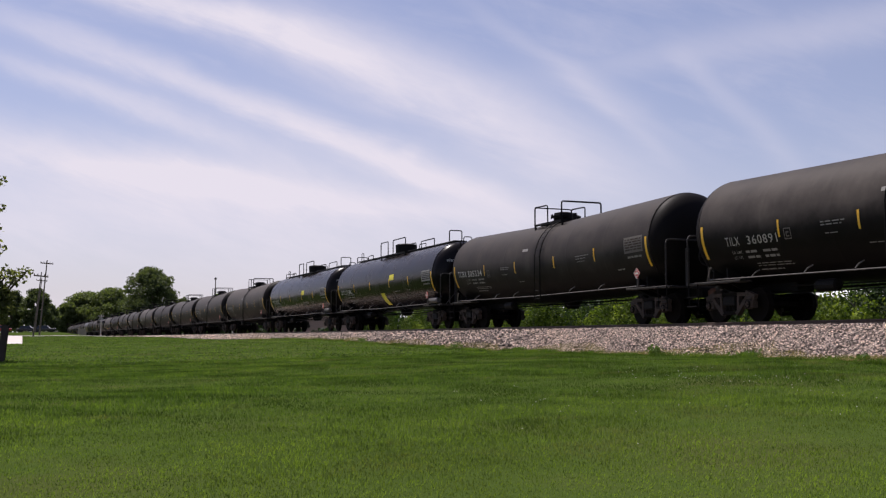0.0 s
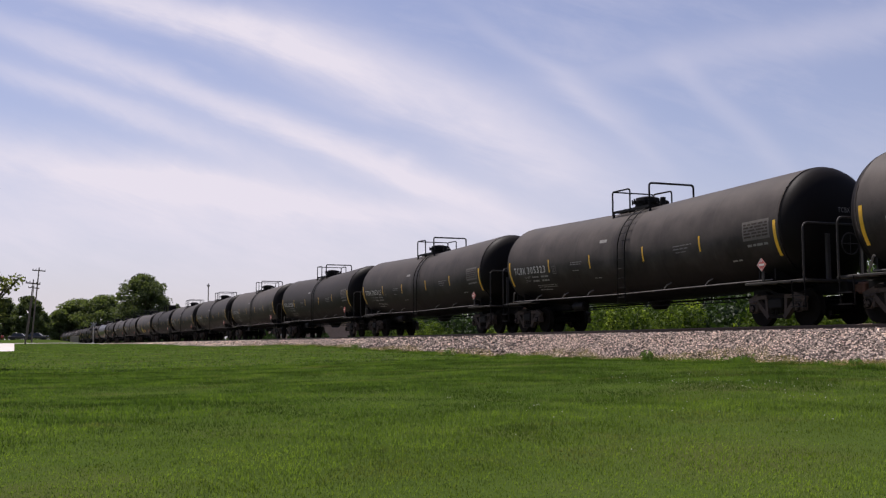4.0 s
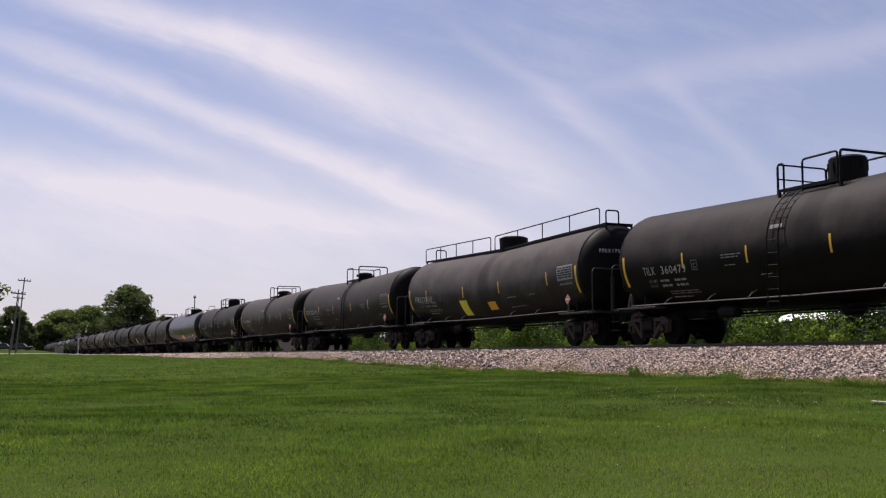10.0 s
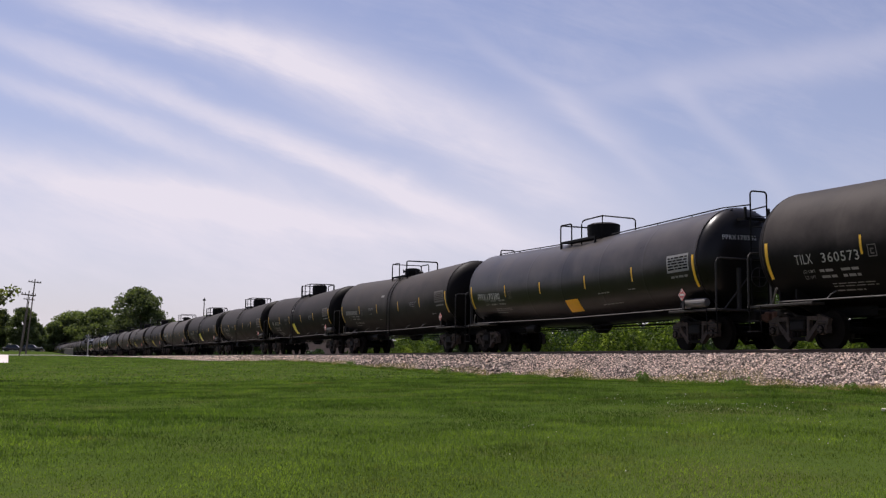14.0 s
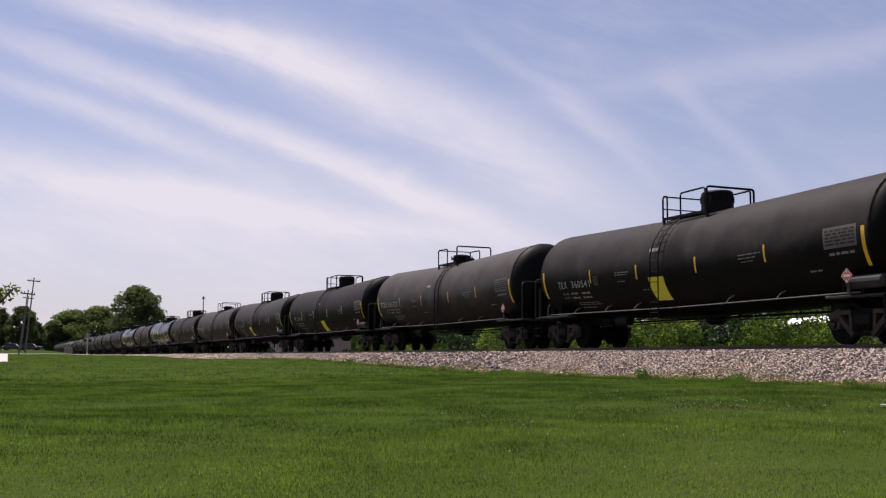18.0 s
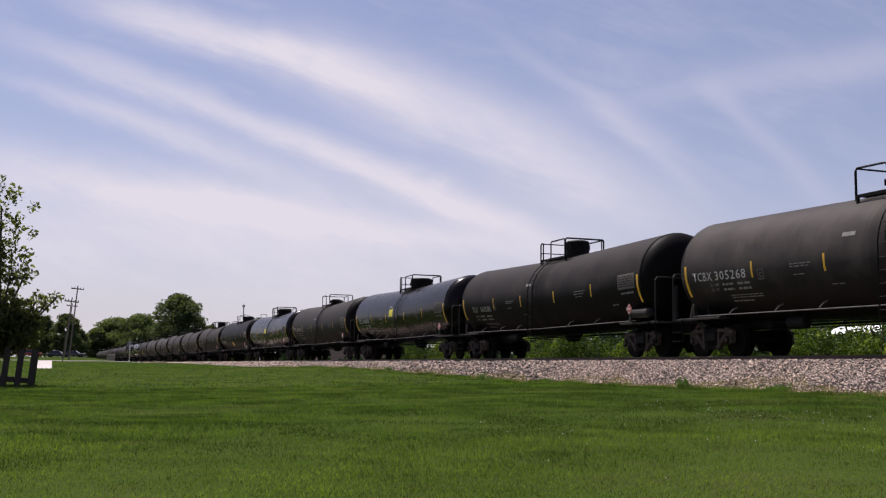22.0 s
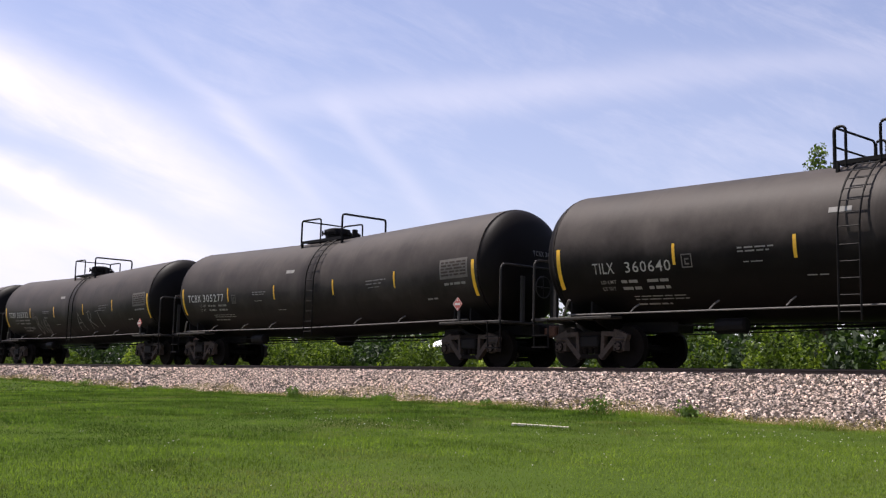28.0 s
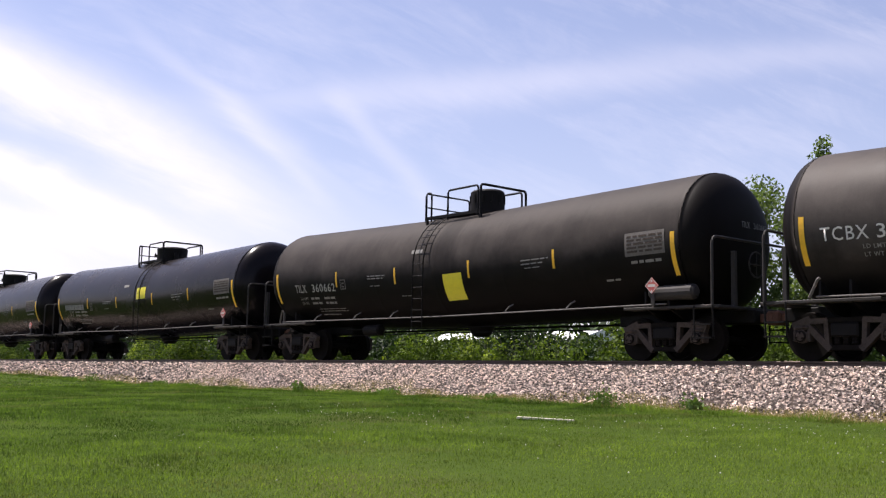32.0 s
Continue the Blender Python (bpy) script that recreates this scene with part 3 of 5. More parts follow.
def bogie_meshes():
    bm = box(bmesh.new(), -0.22, 0.22, -1.0, 1.0, 0.42, 0.66, 0.03)
    box(bm, -0.35, 0.35, -0.2, 0.2, 0.6, 0.78, 0.02)
    box(bm, -0.27, 0.27, -1.10, 1.10, 0.44, 0.70, 0.03)
    bolster = mesh_of("bogie", bm, M["black"])
    bm = bmesh.new()
    def bar(a, b, w, half=0.07):
        y0, y1 = -half, half
        (xa, za), (xb, zb) = a, b
        d = Vector((xb - xa, zb - za)).normalized() * w / 2
        n = (-d.y, d.x)
        pts = [(xa + n[0] - d.x, za + n[1] - d.y), (xb + n[0] + d.x, zb + n[1] + d.y), (xb - n[0] + d.x, zb - n[1] + d.y), (xa - n[0] - d.x, za - n[1] - d.y)]
        lo, hi = [bm.verts.new((p[0], y0, p[1])) for p in pts], [bm.verts.new((p[0], y1, p[1])) for p in pts]
        bm.faces.new(lo)
        bm.faces.new(hi[::-1])
        for k in range(4):
            bm.faces.new((lo[k], hi[k], hi[(k + 1) % 4], lo[(k + 1) % 4]))

    bar((-0.42, 0.75), (0.42, 0.75), 0.05, 0.03)
    for s in (-1, 1):
        bar((s * 0.40, 0.745), (s * 0.80, 0.73), 0.10, 0.07 + 0.003 * (s > 0))
        bar((s * 0.72, 0.62), (s * 0.34, 0.25), 0.12, 0.066 + 0.003 * (s > 0))
        bar((s * 0.38, 0.72), (s * 0.36, 0.34), 0.09, 0.058 + 0.003 * (s > 0))
        bar((s * 0.98, 0.66), (s * 0.76, 0.74), 0.16, 0.062 + 0.003 * (s > 0))
        lathe(bm, [(-0.155, 0.05), (-0.15, 0.085), (-0.11, 0.095), (-0.10, 0.13), (0.0, 0.13)], "y", 12, (s * 0.86, 0, 0.457))
        box(bm, s * 0.86 - 0.15, s * 0.86 + 0.15, -0.10, 0.10, 0.58, 0.66, 0.03)
        box(bm, s * 0.86 - 0.17, s * 0.86 - 0.11, -0.09, 0.09, 0.36, 0.56, 0.01)
        box(bm, s * 0.86 + 0.11, s * 0.86 + 0.17, -0.09, 0.09, 0.36, 0.56, 0.01)
    bmesh.ops.recalc_face_normals(bm, faces=bm.faces[:])
    frame_me = mesh_of("side_frame", bm, M["frame"])
    bm = bmesh.new()
    for sx in (-0.17, 0.0, 0.17):
        prof = []
        for i in range(9):
            prof.append((0.30 + 0.026 * i, 0.075 if i % 2 else 0.06))
        lathe(bm, prof, "z", 8, (sx, 0, 0))
    box(bm, -0.38, 0.38, -0.05, 0.05, 0.70, 0.80, 0.01)
    box(bm, -0.36, 0.36, -0.06, 0.06, 0.19, 0.29, 0.01)
    springs = mesh_of("spring_pack", bm, M["wheel"])
    bm = bmesh.new()
    prof = [(-1.1, 0.07), (-0.80, 0.085), (-0.79, 0.16), (-0.79, 0.40), (-0.79, 0.457), (-0.68, 0.462), (-0.66, 0.482), (-0.65, 0.482), (-0.65, 0.39), (-0.70, 0.36), (-0.71, 0.18), (-0.64, 0.14), (-0.62, 0.085)]
    prof += [(-a, b) for a, b in prof[::-1]]
    lathe(bm, prof, "y", 22)
    for s in (-1, 1):
        lathe(bm, [(s * 1.06, 0.11), (s * 1.14, 0.11), (s * 1.15, 0.08)], "y", 10)
        for k in range(3):
            a = 2 * math.pi * k / 3
            lathe(bm, [(s * 1.14, 0.02), (s * 1.165, 0.02)], "y", 6, (0.065 * math.cos(a), 0, 0.065 * math.sin(a)))
    wheels = mesh_of("wheel_set", bm, M["wheel"], False)
    return bolster, frame_me, springs, wheels


BOGIE = bogie_meshes()
AXLE = 0.86


def bogie(car, x):
    bolster, frame_me, springs, wheels = BOGIE
    b = part("bogie", bolster, None, car)
    b.location = (x, 0, 0)
    for s in (-1, 1):
        f = part("side_frame", frame_me, None, b, "dusty brown cast side frame")
        f.location = (0, s * 1.0, 0)
        f.rotation_euler = (0, 0, 0 if s < 0 else math.pi)
        sp = part("spring_pack", springs, None, b)
        sp.location = (0, s * 1.0, 0)
        w = part("wheel_set", wheels, None, b)
        w.location = (s * AXLE, 0, 0.457)
    return b


def railing_panel(a, b, low, top, mid=True, r=0.028):
    """A bent pipe rail on two feet, a and b being (x, y)."""
    bm = bmesh.new()
    tube(bm, rounded((*a, low, top), (*b, low, top), 0.09), r)
    if mid:
        z = low + (top - low) * 0.52
        tube(bm, [(*a, z), (*b, z)], r * 0.8)
    return bm


def ladder(x0, x1, side):
    """A ladder bent round the shell from the platform down past its lower edge."""
    bm = bmesh.new()

    def at(x, a, rad):
        return (x, side * rad * math.cos(a), ZC + rad * math.sin(a))

    angles = [radians(d) for d in range(62, -1, -8)]
    for x in (x0, x1):
        pts = [at(x, a, R + 0.10) for a in angles] + [(x, side * (R + 0.10), 1.9), (x, side * (R + 0.09), 0.95)]
        tube(bm, pts, 0.019, 5)
    for d in range(58, -1, -9):
        tube(bm, [at(x, radians(d), R + 0.10) for x in (x0, x1)], 0.011, 5)
    for z in (2.3, 2.0, 1.7, 1.4, 1.1):
        tube(bm, [(x, side * (R + 0.097), z) for x in (x0, x1)], 0.011, 5)
    return bm


def grating(x0, x1, y0, y1, z):
    bm = bmesh.new()
    for y in (y0, y1):
        box(bm, x0, x1, y - 0.02, y + 0.02, z - 0.06, z + 0.02)
    n = int((x1 - x0) / 0.12)
    for i in range(n + 1):
        x = x0 + (x1 - x0) * i / n
        box(bm, x - 0.012, x + 0.012, y0, y1, z - 0.03, z + 0.012)
    for x in (x0 + 0.05, x1 - 0.05):
        for y in (y0, y1):
            foot = ZC + math.sqrt(max(0.05, R * R - y * y)) - 0.05
            box(bm, x - 0.03, x + 0.03, y - 0.03, y + 0.03, foot, z)
    return bm


def end_gear(car, s):
    """Draft sill, coupler, end platform with its grab rails and steps, and the saddle that carries the tank; s: which end."""
    bm = box(bmesh.new(), min(s * 5.2, s * 8.75), max(s * 5.2, s * 8.75), -0.28, 0.28, 0.78, 1.06, 0.02)
    part("draft_sill", bm, M["black"], car)
    bm = bmesh.new()
    box(bm, min(s * 8.7, s * 9.0), max(s * 8.7, s * 9.0), -0.09, 0.09, 0.80, 0.98, 0.02)
    box(bm, min(s * 8.93, s * 9.12), max(s * 8.93, s * 9.12), -0.17, 0.14, 0.74, 1.03, 0.04)
    part("coupler", bm, M["rust"], car, "rust-brown cast coupler")
    bm = bmesh.new()
    for y0, y1 in ((-1.35, -0.95), (0.95, 1.35)):
        box(bm, min(s * 6.2, s * 8.5), max(s * 6.2, s * 8.5), y0, y1, 1.06, 1.12, 0.01)
    box(bm, min(s * 8.2, s * 8.62), max(s * 8.2, s * 8.62), -1.35, 1.35, 1.05, 1.11, 0.01)
    part("end_platform", bm, M["shadow_steel"], car)
    for y in (-1.38, 1.38):
        bm = bmesh.new()
        for x in (s * 8.05, s * 8.5):
            tube(bm, [(x, y, 1.1), (x, y * 0.98, 0.42)], 0.02, 5)
        for z in (0.45, 0.72):
            box(bm, min(s * 8.05, s * 8.5), max(s * 8.05, s * 8.5), y - 0.06, y + 0.06, z - 0.015, z + 0.015)
        part("step", bm, M["black"], car)
    for y in (-0.62, 0.45):
        part("end_post", box(bmesh.new(), min(s * 8.45, s * 8.55), max(s * 8.45, s * 8.55), y - 0.05, y + 0.05, 1.05, 2.25, 0.012), M["shadow_steel"], car)
    if s > 0:
        bm = lathe(bmesh.new(), [(8.60, 0.03), (8.66, 0.03)], "x", 8, (0, -0.05, 2.0))
        ring = [(8.66, -0.05 + 0.27 * math.cos(k * math.pi / 8), 2.0 + 0.27 * math.sin(k * math.pi / 8)) for k in range(17)]
        tube(bm, ring, 0.018, 5)
        for k in range(4):
            tube(bm, [(8.66, -0.05, 2.0), ring[4 * k]], 0.012, 4)
        part("brake_wheel", bm, M["shadow_steel"], car)
    bm = tube(bmesh.new(), rounded((s * 8.5, -1.38, 1.1, 2.5), (s * 8.5, 1.38, 1.1, 2.5), 0.16), 0.03)
    part("end_rail", bm, M["shadow_steel"], car)
    for x in (6.75, 7.35):
        bm = bmesh.new()
        line = [(-1.32, 1.08, 1.45), (-0.8, 0.86, 1.22), (0.0, 0.80, 1.02), (0.8, 0.86, 1.22), (1.32, 1.08, 1.45)]
        cols = [[bm.verts.new((s * (x + o), y, z)) for o, z in ((0, lo), (0.05, lo), (0.05, hi), (0, hi))] for y, lo, hi in line]
        for a, b in zip(cols, cols[1:]):
            for k in range(4):
                bm.faces.new((a[k], a[(k + 1) % 4], b[(k + 1) % 4], b[k]))
        bm.faces.new(cols[0])
        bm.faces.new(cols[-1][::-1])
        bmesh.ops.recalc_face_normals(bm, faces=bm.faces[:])
        part("saddle", bm, M["black"], car)


def placard():
    """A red diamond on a small holder, with a white flame shape and figures as bars."""
    cx, cz, y, h = 7.08, 1.55, -1.50, 0.17
    bm = bmesh.new()
    a = [bm.verts.new((cx + u, y, cz + w)) for u, w in ((0, -h), (h, 0), (0, h), (-h, 0))]
    b = [bm.verts.new((cx + u, y + 0.02, cz + w)) for u, w in ((0, -h), (h, 0), (0, h), (-h, 0))]
    bm.faces.new(a)
    bm.faces.new(b[::-1])
    for k in range(4):
        bm.faces.new((a[k], b[k], b[(k + 1) % 4], a[(k + 1) % 4]))
    return bm


def placard_marks():
    cx, cz, y = 7.08, 1.55, -1.504
    bm = bmesh.new()
    for x0, x1, z0, z1 in ((-0.10, 0.10, -0.028, 0.028), (-0.02, 0.02, 0.07, 0.12), (-0.015, 0.015, -0.135, -0.095)):
        bm.faces.new([bm.verts.new((cx + u, y, cz + w)) for u, w in ((x0, z0), (x1, z0), (x1, z1), (x0, z1))])
    for s, t in ((0, 1), (1, 2), (2, 3), (3, 0)):
        c = [(0, -0.17), (0.17, 0), (0, 0.17), (-0.17, 0)]
        d = [(0, -0.155), (0.155, 0), (0, 0.155), (-0.155, 0)]
        bm.faces.new([bm.verts.new((cx + p[0], y, cz + p[1])) for p in (c[s], c[t], d[t], d[s])])
    return bm


STRIPES = (-4.47, -1.60, 1.60, 4.47)
INNER = mesh_of("reflective_stripe", shell_patch(-0.036, 0.036, 2.13, 2.57), M["yellow"])
OUTER = mesh_of("reflective_stripe", shell_patch(-0.055, 0.055, 1.72, 2.62, 0.0, 8), M["yellow"])


def tank_car(kind, label):
    """One tank car at the origin, rail head at z = 0. kind: what stands on its top."""
    car = thing("tank_car", label, "tank car", "tank cars of the train")
    part("tank", tank_mesh(kind), None, car, smooth=True)
    for s in (-1, 1):
        bogie(car, s * 7.05)
        end_gear(car, s)
    # pipe along the lower edge, on short slanting brackets
    for y in (-1.42, 1.42):
        bm = tube(bmesh.new(), [(-7.4, y, 1.16), (0.0, y, 1.11), (7.4, y, 1.16)], 0.019)
        part("side_pipe", bm, M["rod"], car)
    for x in () if kind == "long_rail" else (-5.6, -3.6, -1.9, 2.6, 4.6):
        bm = tube(bmesh.new(), [(x, -1.42, 1.16), (x + 0.07, -1.38, 1.26), (x + 0.10, -1.24, 1.34)], 0.02, 5)
        part("pipe_bracket", bm, M["rod"], car)
    bm = tube(bmesh.new(), [(-7.55, -1.40, 1.14), (-7.35, -1.46, 1.46), (-7.3, -1.46, 1.5)], 0.03, 5)
    part("uncoupling_lever", bm, M["air"], car, "pale bent lever")
    bm = lathe(bmesh.new(), [(0.76, 0.20), (0.84, 0.28), (0.98, 0.34), (1.08, 0.42)], "z", 16, (0.25, 0, 0))
    part("bottom_outlet", bm, M["black"], car)
    bm = tube(bmesh.new(), [(-5.2, -0.5, 0.92), (-0.6, -0.45, 0.86), (5.2, -0.5, 0.92)], 0.022, 5)
    tube(bm, [(-5.2, 0.3, 0.86), (5.2, 0.3, 0.86)], 0.03, 5)
    part("brake_pipe", bm, M["black"], car)
    part("brake_rod", tube(bmesh.new(), [(-5.0, -0.62, 0.70), (-1.2, -0.62, 0.74), (4.9, -0.62, 0.70)], 0.014, 5), M["black"], car)
    bm = lathe(bmesh.new(), [(-3.9, 0.10), (-3.86, 0.16), (-3.2, 0.16), (-3.16, 0.10)], "x", 12, (0, -0.75, 0.86))
    part("brake_cylinder", bm, M["black"], car)
    for x in (STRIPES if kind != "dome" else (-4.42, -1.66, 1.33, 4.25)) if kind != "full_rail" else (-5.6, -1.6, 1.75, 5.6):
        part("reflective_stripe", INNER, None, car).location.x = x
    for x in (-7.62, 7.62):
        part("reflective_stripe", OUTER, None, car).location.x = x
    # data panel, placard, small print
    clean = kind in ("walkway", "full_rail", "long_rail")
    pan = part("data_panel", shell_patch(6.36, 7.42, 2.20, 2.70, 0, 4, 0.005), M["clean_panel" if clean else "panel"], car, "white data panel" if clean else "weathered grey data panel")
    bm = bars([(6.42, 7.36, z, z + 0.045) for z in (2.27, 2.35, 2.43, 2.51, 2.59)], 0.009)
    tagged(part("small_print", bm, M["black" if clean else "frame"], pan), kind="stuff")
    bm = bmesh.new()
    for x0, x1, z0, z1 in ((-4.24, -3.98, 2.06, 2.085), (-4.24, -3.98, 2.315, 2.34), (-4.24, -4.215, 2.085, 2.315), (-4.005, -3.98, 2.085, 2.315), (-4.16, -4.05, 2.22, 2.25), (-4.16, -4.13, 2.15, 2.22), (-4.16, -4.05, 2.12, 2.15)):
        a, b = [bm.verts.new((q, on_shell(z0, 0.007), z0)) for q in (x0, x1)], [bm.verts.new((q, on_shell(z1, 0.007), z1)) for q in (x0, x1)]
        bm.faces.new((a[0], a[1], b[1], b[0]))
    tagged(part("inspection_mark", bm, M["panel"], car, "small stencilled square"), kind="stuff")
    pl = part("placard", placard(), M["red"], car, "red and white diamond placard")
    tagged(part("placard_print", placard_marks(), M["white"], pl), kind="stuff")
    bm = box(bmesh.new(), 7.03, 7.13, -1.47, -1.43, 1.12, 1.4, 0.01)
    part("placard_holder", bm, M["shadow_steel"], car)
    lines = [(-5.9, -5.4, 1.98, 2.04), (-5.2, -4.65, 1.98, 2.04), (-5.9, -5.4, 1.84, 1.90), (-5.2, -4.65, 1.84, 1.90), (-5.7, -4.3, 1.69, 1.71), (-5.7, -4.3, 1.63, 1.65), (-5.7, -4.8, 1.53, 1.56), (6.5, 7.3, 2.04, 2.10)]
    if clean:
        lines += [(2.3, 3.0, 1.90, 1.94), (2.3, 3.5, 1.55, 1.58), (4.1, 4.5, 1.90, 1.93)]
    else:
        lines += [(-2.9, -2.1, 2.37, 2.40), (-2.9, -2.2, 2.30, 2.33), (-2.8, -2.3, 2.10, 2.12), (-1.5, -1.0, 1.80, 1.82), (3.2, 4.1, 2.38, 2.41), (3.2, 3.9, 2.29, 2.32), (3.3, 3.8, 2.20, 2.22), (5.7, 6.1, 1.73, 1.77)]
    drop = 0.17 if kind == "dome" else 0.0
    lines = [(a, b, c - drop * (a < -4), d - drop * (a < -4)) for a, b, c, d in lines]
    bm = bars(lines)
    if not clean:
        part("number_plate", shell_patch(-1.0, -0.55, 2.92, 3.02), M["faint"], car, "small faded plate below the platform")
    for words, z in (("LD LMT", 1.975), ("LT WT", 1.835)):
        tagged(part("small_print", text_mesh(words, 0.42 if words[1] == "D" else 0.36, 0.075, -6.46, z - drop, M["faint"]), None, car), kind="stuff")
    tagged(part("small_print", bm, M["faint"], car), kind="stuff")
    top, low = 4.66, 3.86
    if kind in ("plain", "dome", "gloss"):
        lad = (0.32, 0.74) if kind != "dome" else (-0.75, -0.33)
        part("ladder", ladder(*lad, -1), M["black"], car)
        part("ladder", ladder(*lad, 1), M["black"], car)
        x0, x1, yy = -1.2, 1.05, 0.80
        gap = (-0.15, 0.82) if kind == "plain" else (-0.98, -0.30)
        tagged(part("platform", grating(x0, x1, -yy, yy, low + 0.12), M["black"], car), kind="stuff")
        for y in (-yy, yy):
            part("railing", railing_panel((x0, y), (gap[0], y), low, top, False), M["black"], car)
            if kind != "plain":
                part("railing", railing_panel((gap[1], y), (x1 - 0.15, y), low, top, False), M["black"], car)
        part("railing", railing_panel((x0 - 0.02, -yy), (x0 - 0.02, yy), low, top, False, 0.024), M["black"], car)
        if kind != "plain":
            part("mid_rail", tube(bmesh.new(), [(x0 - 0.02, -yy, 4.28), (x0 - 0.02, yy, 4.28)], 0.02), M["black"], car)
        part("railing", railing_panel((x1, -yy - 0.05), (x1, yy), low, top, False, 0.034), M["black"], car)
        if kind != "dome":
            man = part("manway", lathe(bmesh.new(), [(3.9, 0.40), (4.22, 0.40), (4.23, 0.47), (4.30, 0.47), (4.31, 0.3)], "z", 20, (-0.35, 0, 0)), M["black"], car)
            part("lid", lathe(bmesh.new(), [(4.31, 0.40), (4.40, 0.38), (4.45, 0.2)], "z", 20, (-0.35, 0, 0)), M["black"], man)
            bm = bmesh.new()
            for a in range(8):
                lathe(bm, [(4.2, 0.025), (4.36, 0.025)], "z", 6, (-0.35 + 0.5 * math.cos(a * math.pi / 4), 0.5 * math.sin(a * math.pi / 4), 0))
            tagged(part("lid_bolts", bm, M["black"], man), kind="stuff")
            bm = lathe(bmesh.new(), [(3.95, 0.12), (4.2, 0.12), (4.24, 0.05)], "z", 10, (0.45, 0.15, 0))
            lathe(bm, [(3.95, 0.09), (4.28, 0.09)], "z", 10, (0.75, -0.15, 0))
            part("valve", bm, M["black"], car)
        if kind == "gloss":
            part("dome_cover", lathe(bmesh.new(), [(3.9, 0.56), (4.50, 0.60), (4.56, 0.5)], "z", 28, (0.1, 0, 0)), M["black"], car)
        if kind == "dome":
            dome = part("dome_cover", lathe(bmesh.new(), [(3.86, 0.45), (4.02, 0.45), (4.03, 0.47), (4.60, 0.46), (4.65, 0.41), (4.67, 0.15)], "z", 28, (0.40, 0, 0)), M["black"], car, "tall black drum over the valves")
            bm = bmesh.new()
            for a in range(12):
                b = a * math.pi / 6
                box(bm, 0.40 + 0.465 * math.cos(b) - 0.02, 0.40 + 0.465 * math.cos(b) + 0.02, 0.465 * math.sin(b) - 0.02, 0.465 * math.sin(b) + 0.02, 4.3, 4.5)
            tagged(part("latch", bm, M["black"], dome), kind="stuff")
            bm = lathe(bmesh.new(), [(3.9, 0.16), (4.12, 0.16), (4.16, 0.08)], "z", 10, (-0.55, 0.1, 0))
            part("valve", bm, M["black"], car)
            bm = lathe(bmesh.new(), [(6.9, 0.10), (6.96, 0.16), (8.0, 0.16), (8.06, 0.10)], "x", 14, (0, -1.28, 1.40))
            part("air_tank", bm, M["shadow_steel"], car, "grey air reservoir")
    else:
        # a walkway along the crown with rails
        if kind == "full_rail":
            for a, b in ((-8.0, -0.02), (0.02, 8.0)):
                tagged(part("platform", grating(a, b, -0.5, 0.5, ZC + R + 0.03), M["black"], car), kind="stuff")
            for a, b in ((-8.1, -1.0), (-0.6, 7.55)):
                bm = bmesh.new()
                tube(bm, rounded((a, -0.50, 4.0, 4.63), (b, -0.50, 4.0, 4.63), 0.12), 0.022)
                n = 4
                for i in range(1, n):
                    x = a + (b - a) * i / n
                    tube(bm, [(x, -0.5, 4.0), (x, -0.5, 4.62)], 0.022)
                part("railing", bm, M["black"], car)
            for x in (-7.45, 7.55):
                part("end_hoop", railing_panel((x, -0.25), (x, 0.25), 4.0, 4.56, False), M["black"], car)
        else:
            rail_z = 4.0
            for y in (-0.48, 0.48) if kind == "long_rail" else ():
                for run, feet in (([(-7.1, y, 3.93), (-7.0, y, rail_z), (-1.2, y, rail_z)], (-5.2, -3.5, -1.9)), ([(1.7, y, rail_z), (7.7, y, rail_z), (8.6, y * 0.6, rail_z - 0.02)], (1.7, 4.4, 6.2))):
                    bm = tube(bmesh.new(), run, 0.02)
                    for x in feet:
                        tube(bm, [(x, y, 3.9), (x, y, rail_z)], 0.018)
                    part("railing", bm, M["black"], car)
            if kind == "walkway":
                for a, b in ((-7.5, -0.01), (0.01, 7.6)):
                    part("walkway_board", box(bmesh.new(), a, b, -0.34, 0.34, ZC + R + 0.01, ZC + R + 0.07, 0.01), M["black"], car)
                for a, b, h in ((3.0, 3.95, 4.28), (-5.4, -4.5, 4.28), (-6.7, -6.3, 4.5)):
                    part("grab_loop", railing_panel((a, -0.34), (b, -0.34), 4.0, h, False, 0.022), M["black"], car)
            for x in (-7.6, 7.0) if kind == "walkway" else (-7.3,):
                part("end_hoop", railing_panel((x, -0.32), (x, 0.32), 3.9, 4.62 if x > 0 else (4.36 if kind == "walkway" else 4.2), False), M["black"], car)
            part("end_brace", tube(bmesh.new(), [(8.5, -1.1, 1.12), (8.5, -0.35, 1.95)], 0.024), M["shadow_steel"], car)
            lad_x, lad_w, lad_top = (8.45, 0.2, 4.22) if kind == "walkway" else (8.62, 0.28, 4.4)
            bm = tube(bmesh.new(), rounded((lad_x, -lad_w, 1.08, lad_top), (lad_x, lad_w, 1.08, lad_top), 0.1), 0.024)
            lad = part("end_ladder", bm, M["black"], car)
            for k in range(9):
                part("rung", tube(bmesh.new(), [(lad_x, -lad_w, 1.3 + 0.3 * k), (lad_x, lad_w, 1.3 + 0.3 * k)], 0.014, 5), M["black"], lad)
            tagged(part("platform", grating(7.9, 8.6, -0.4, 0.4, 3.62), M["black"], car), kind="stuff")
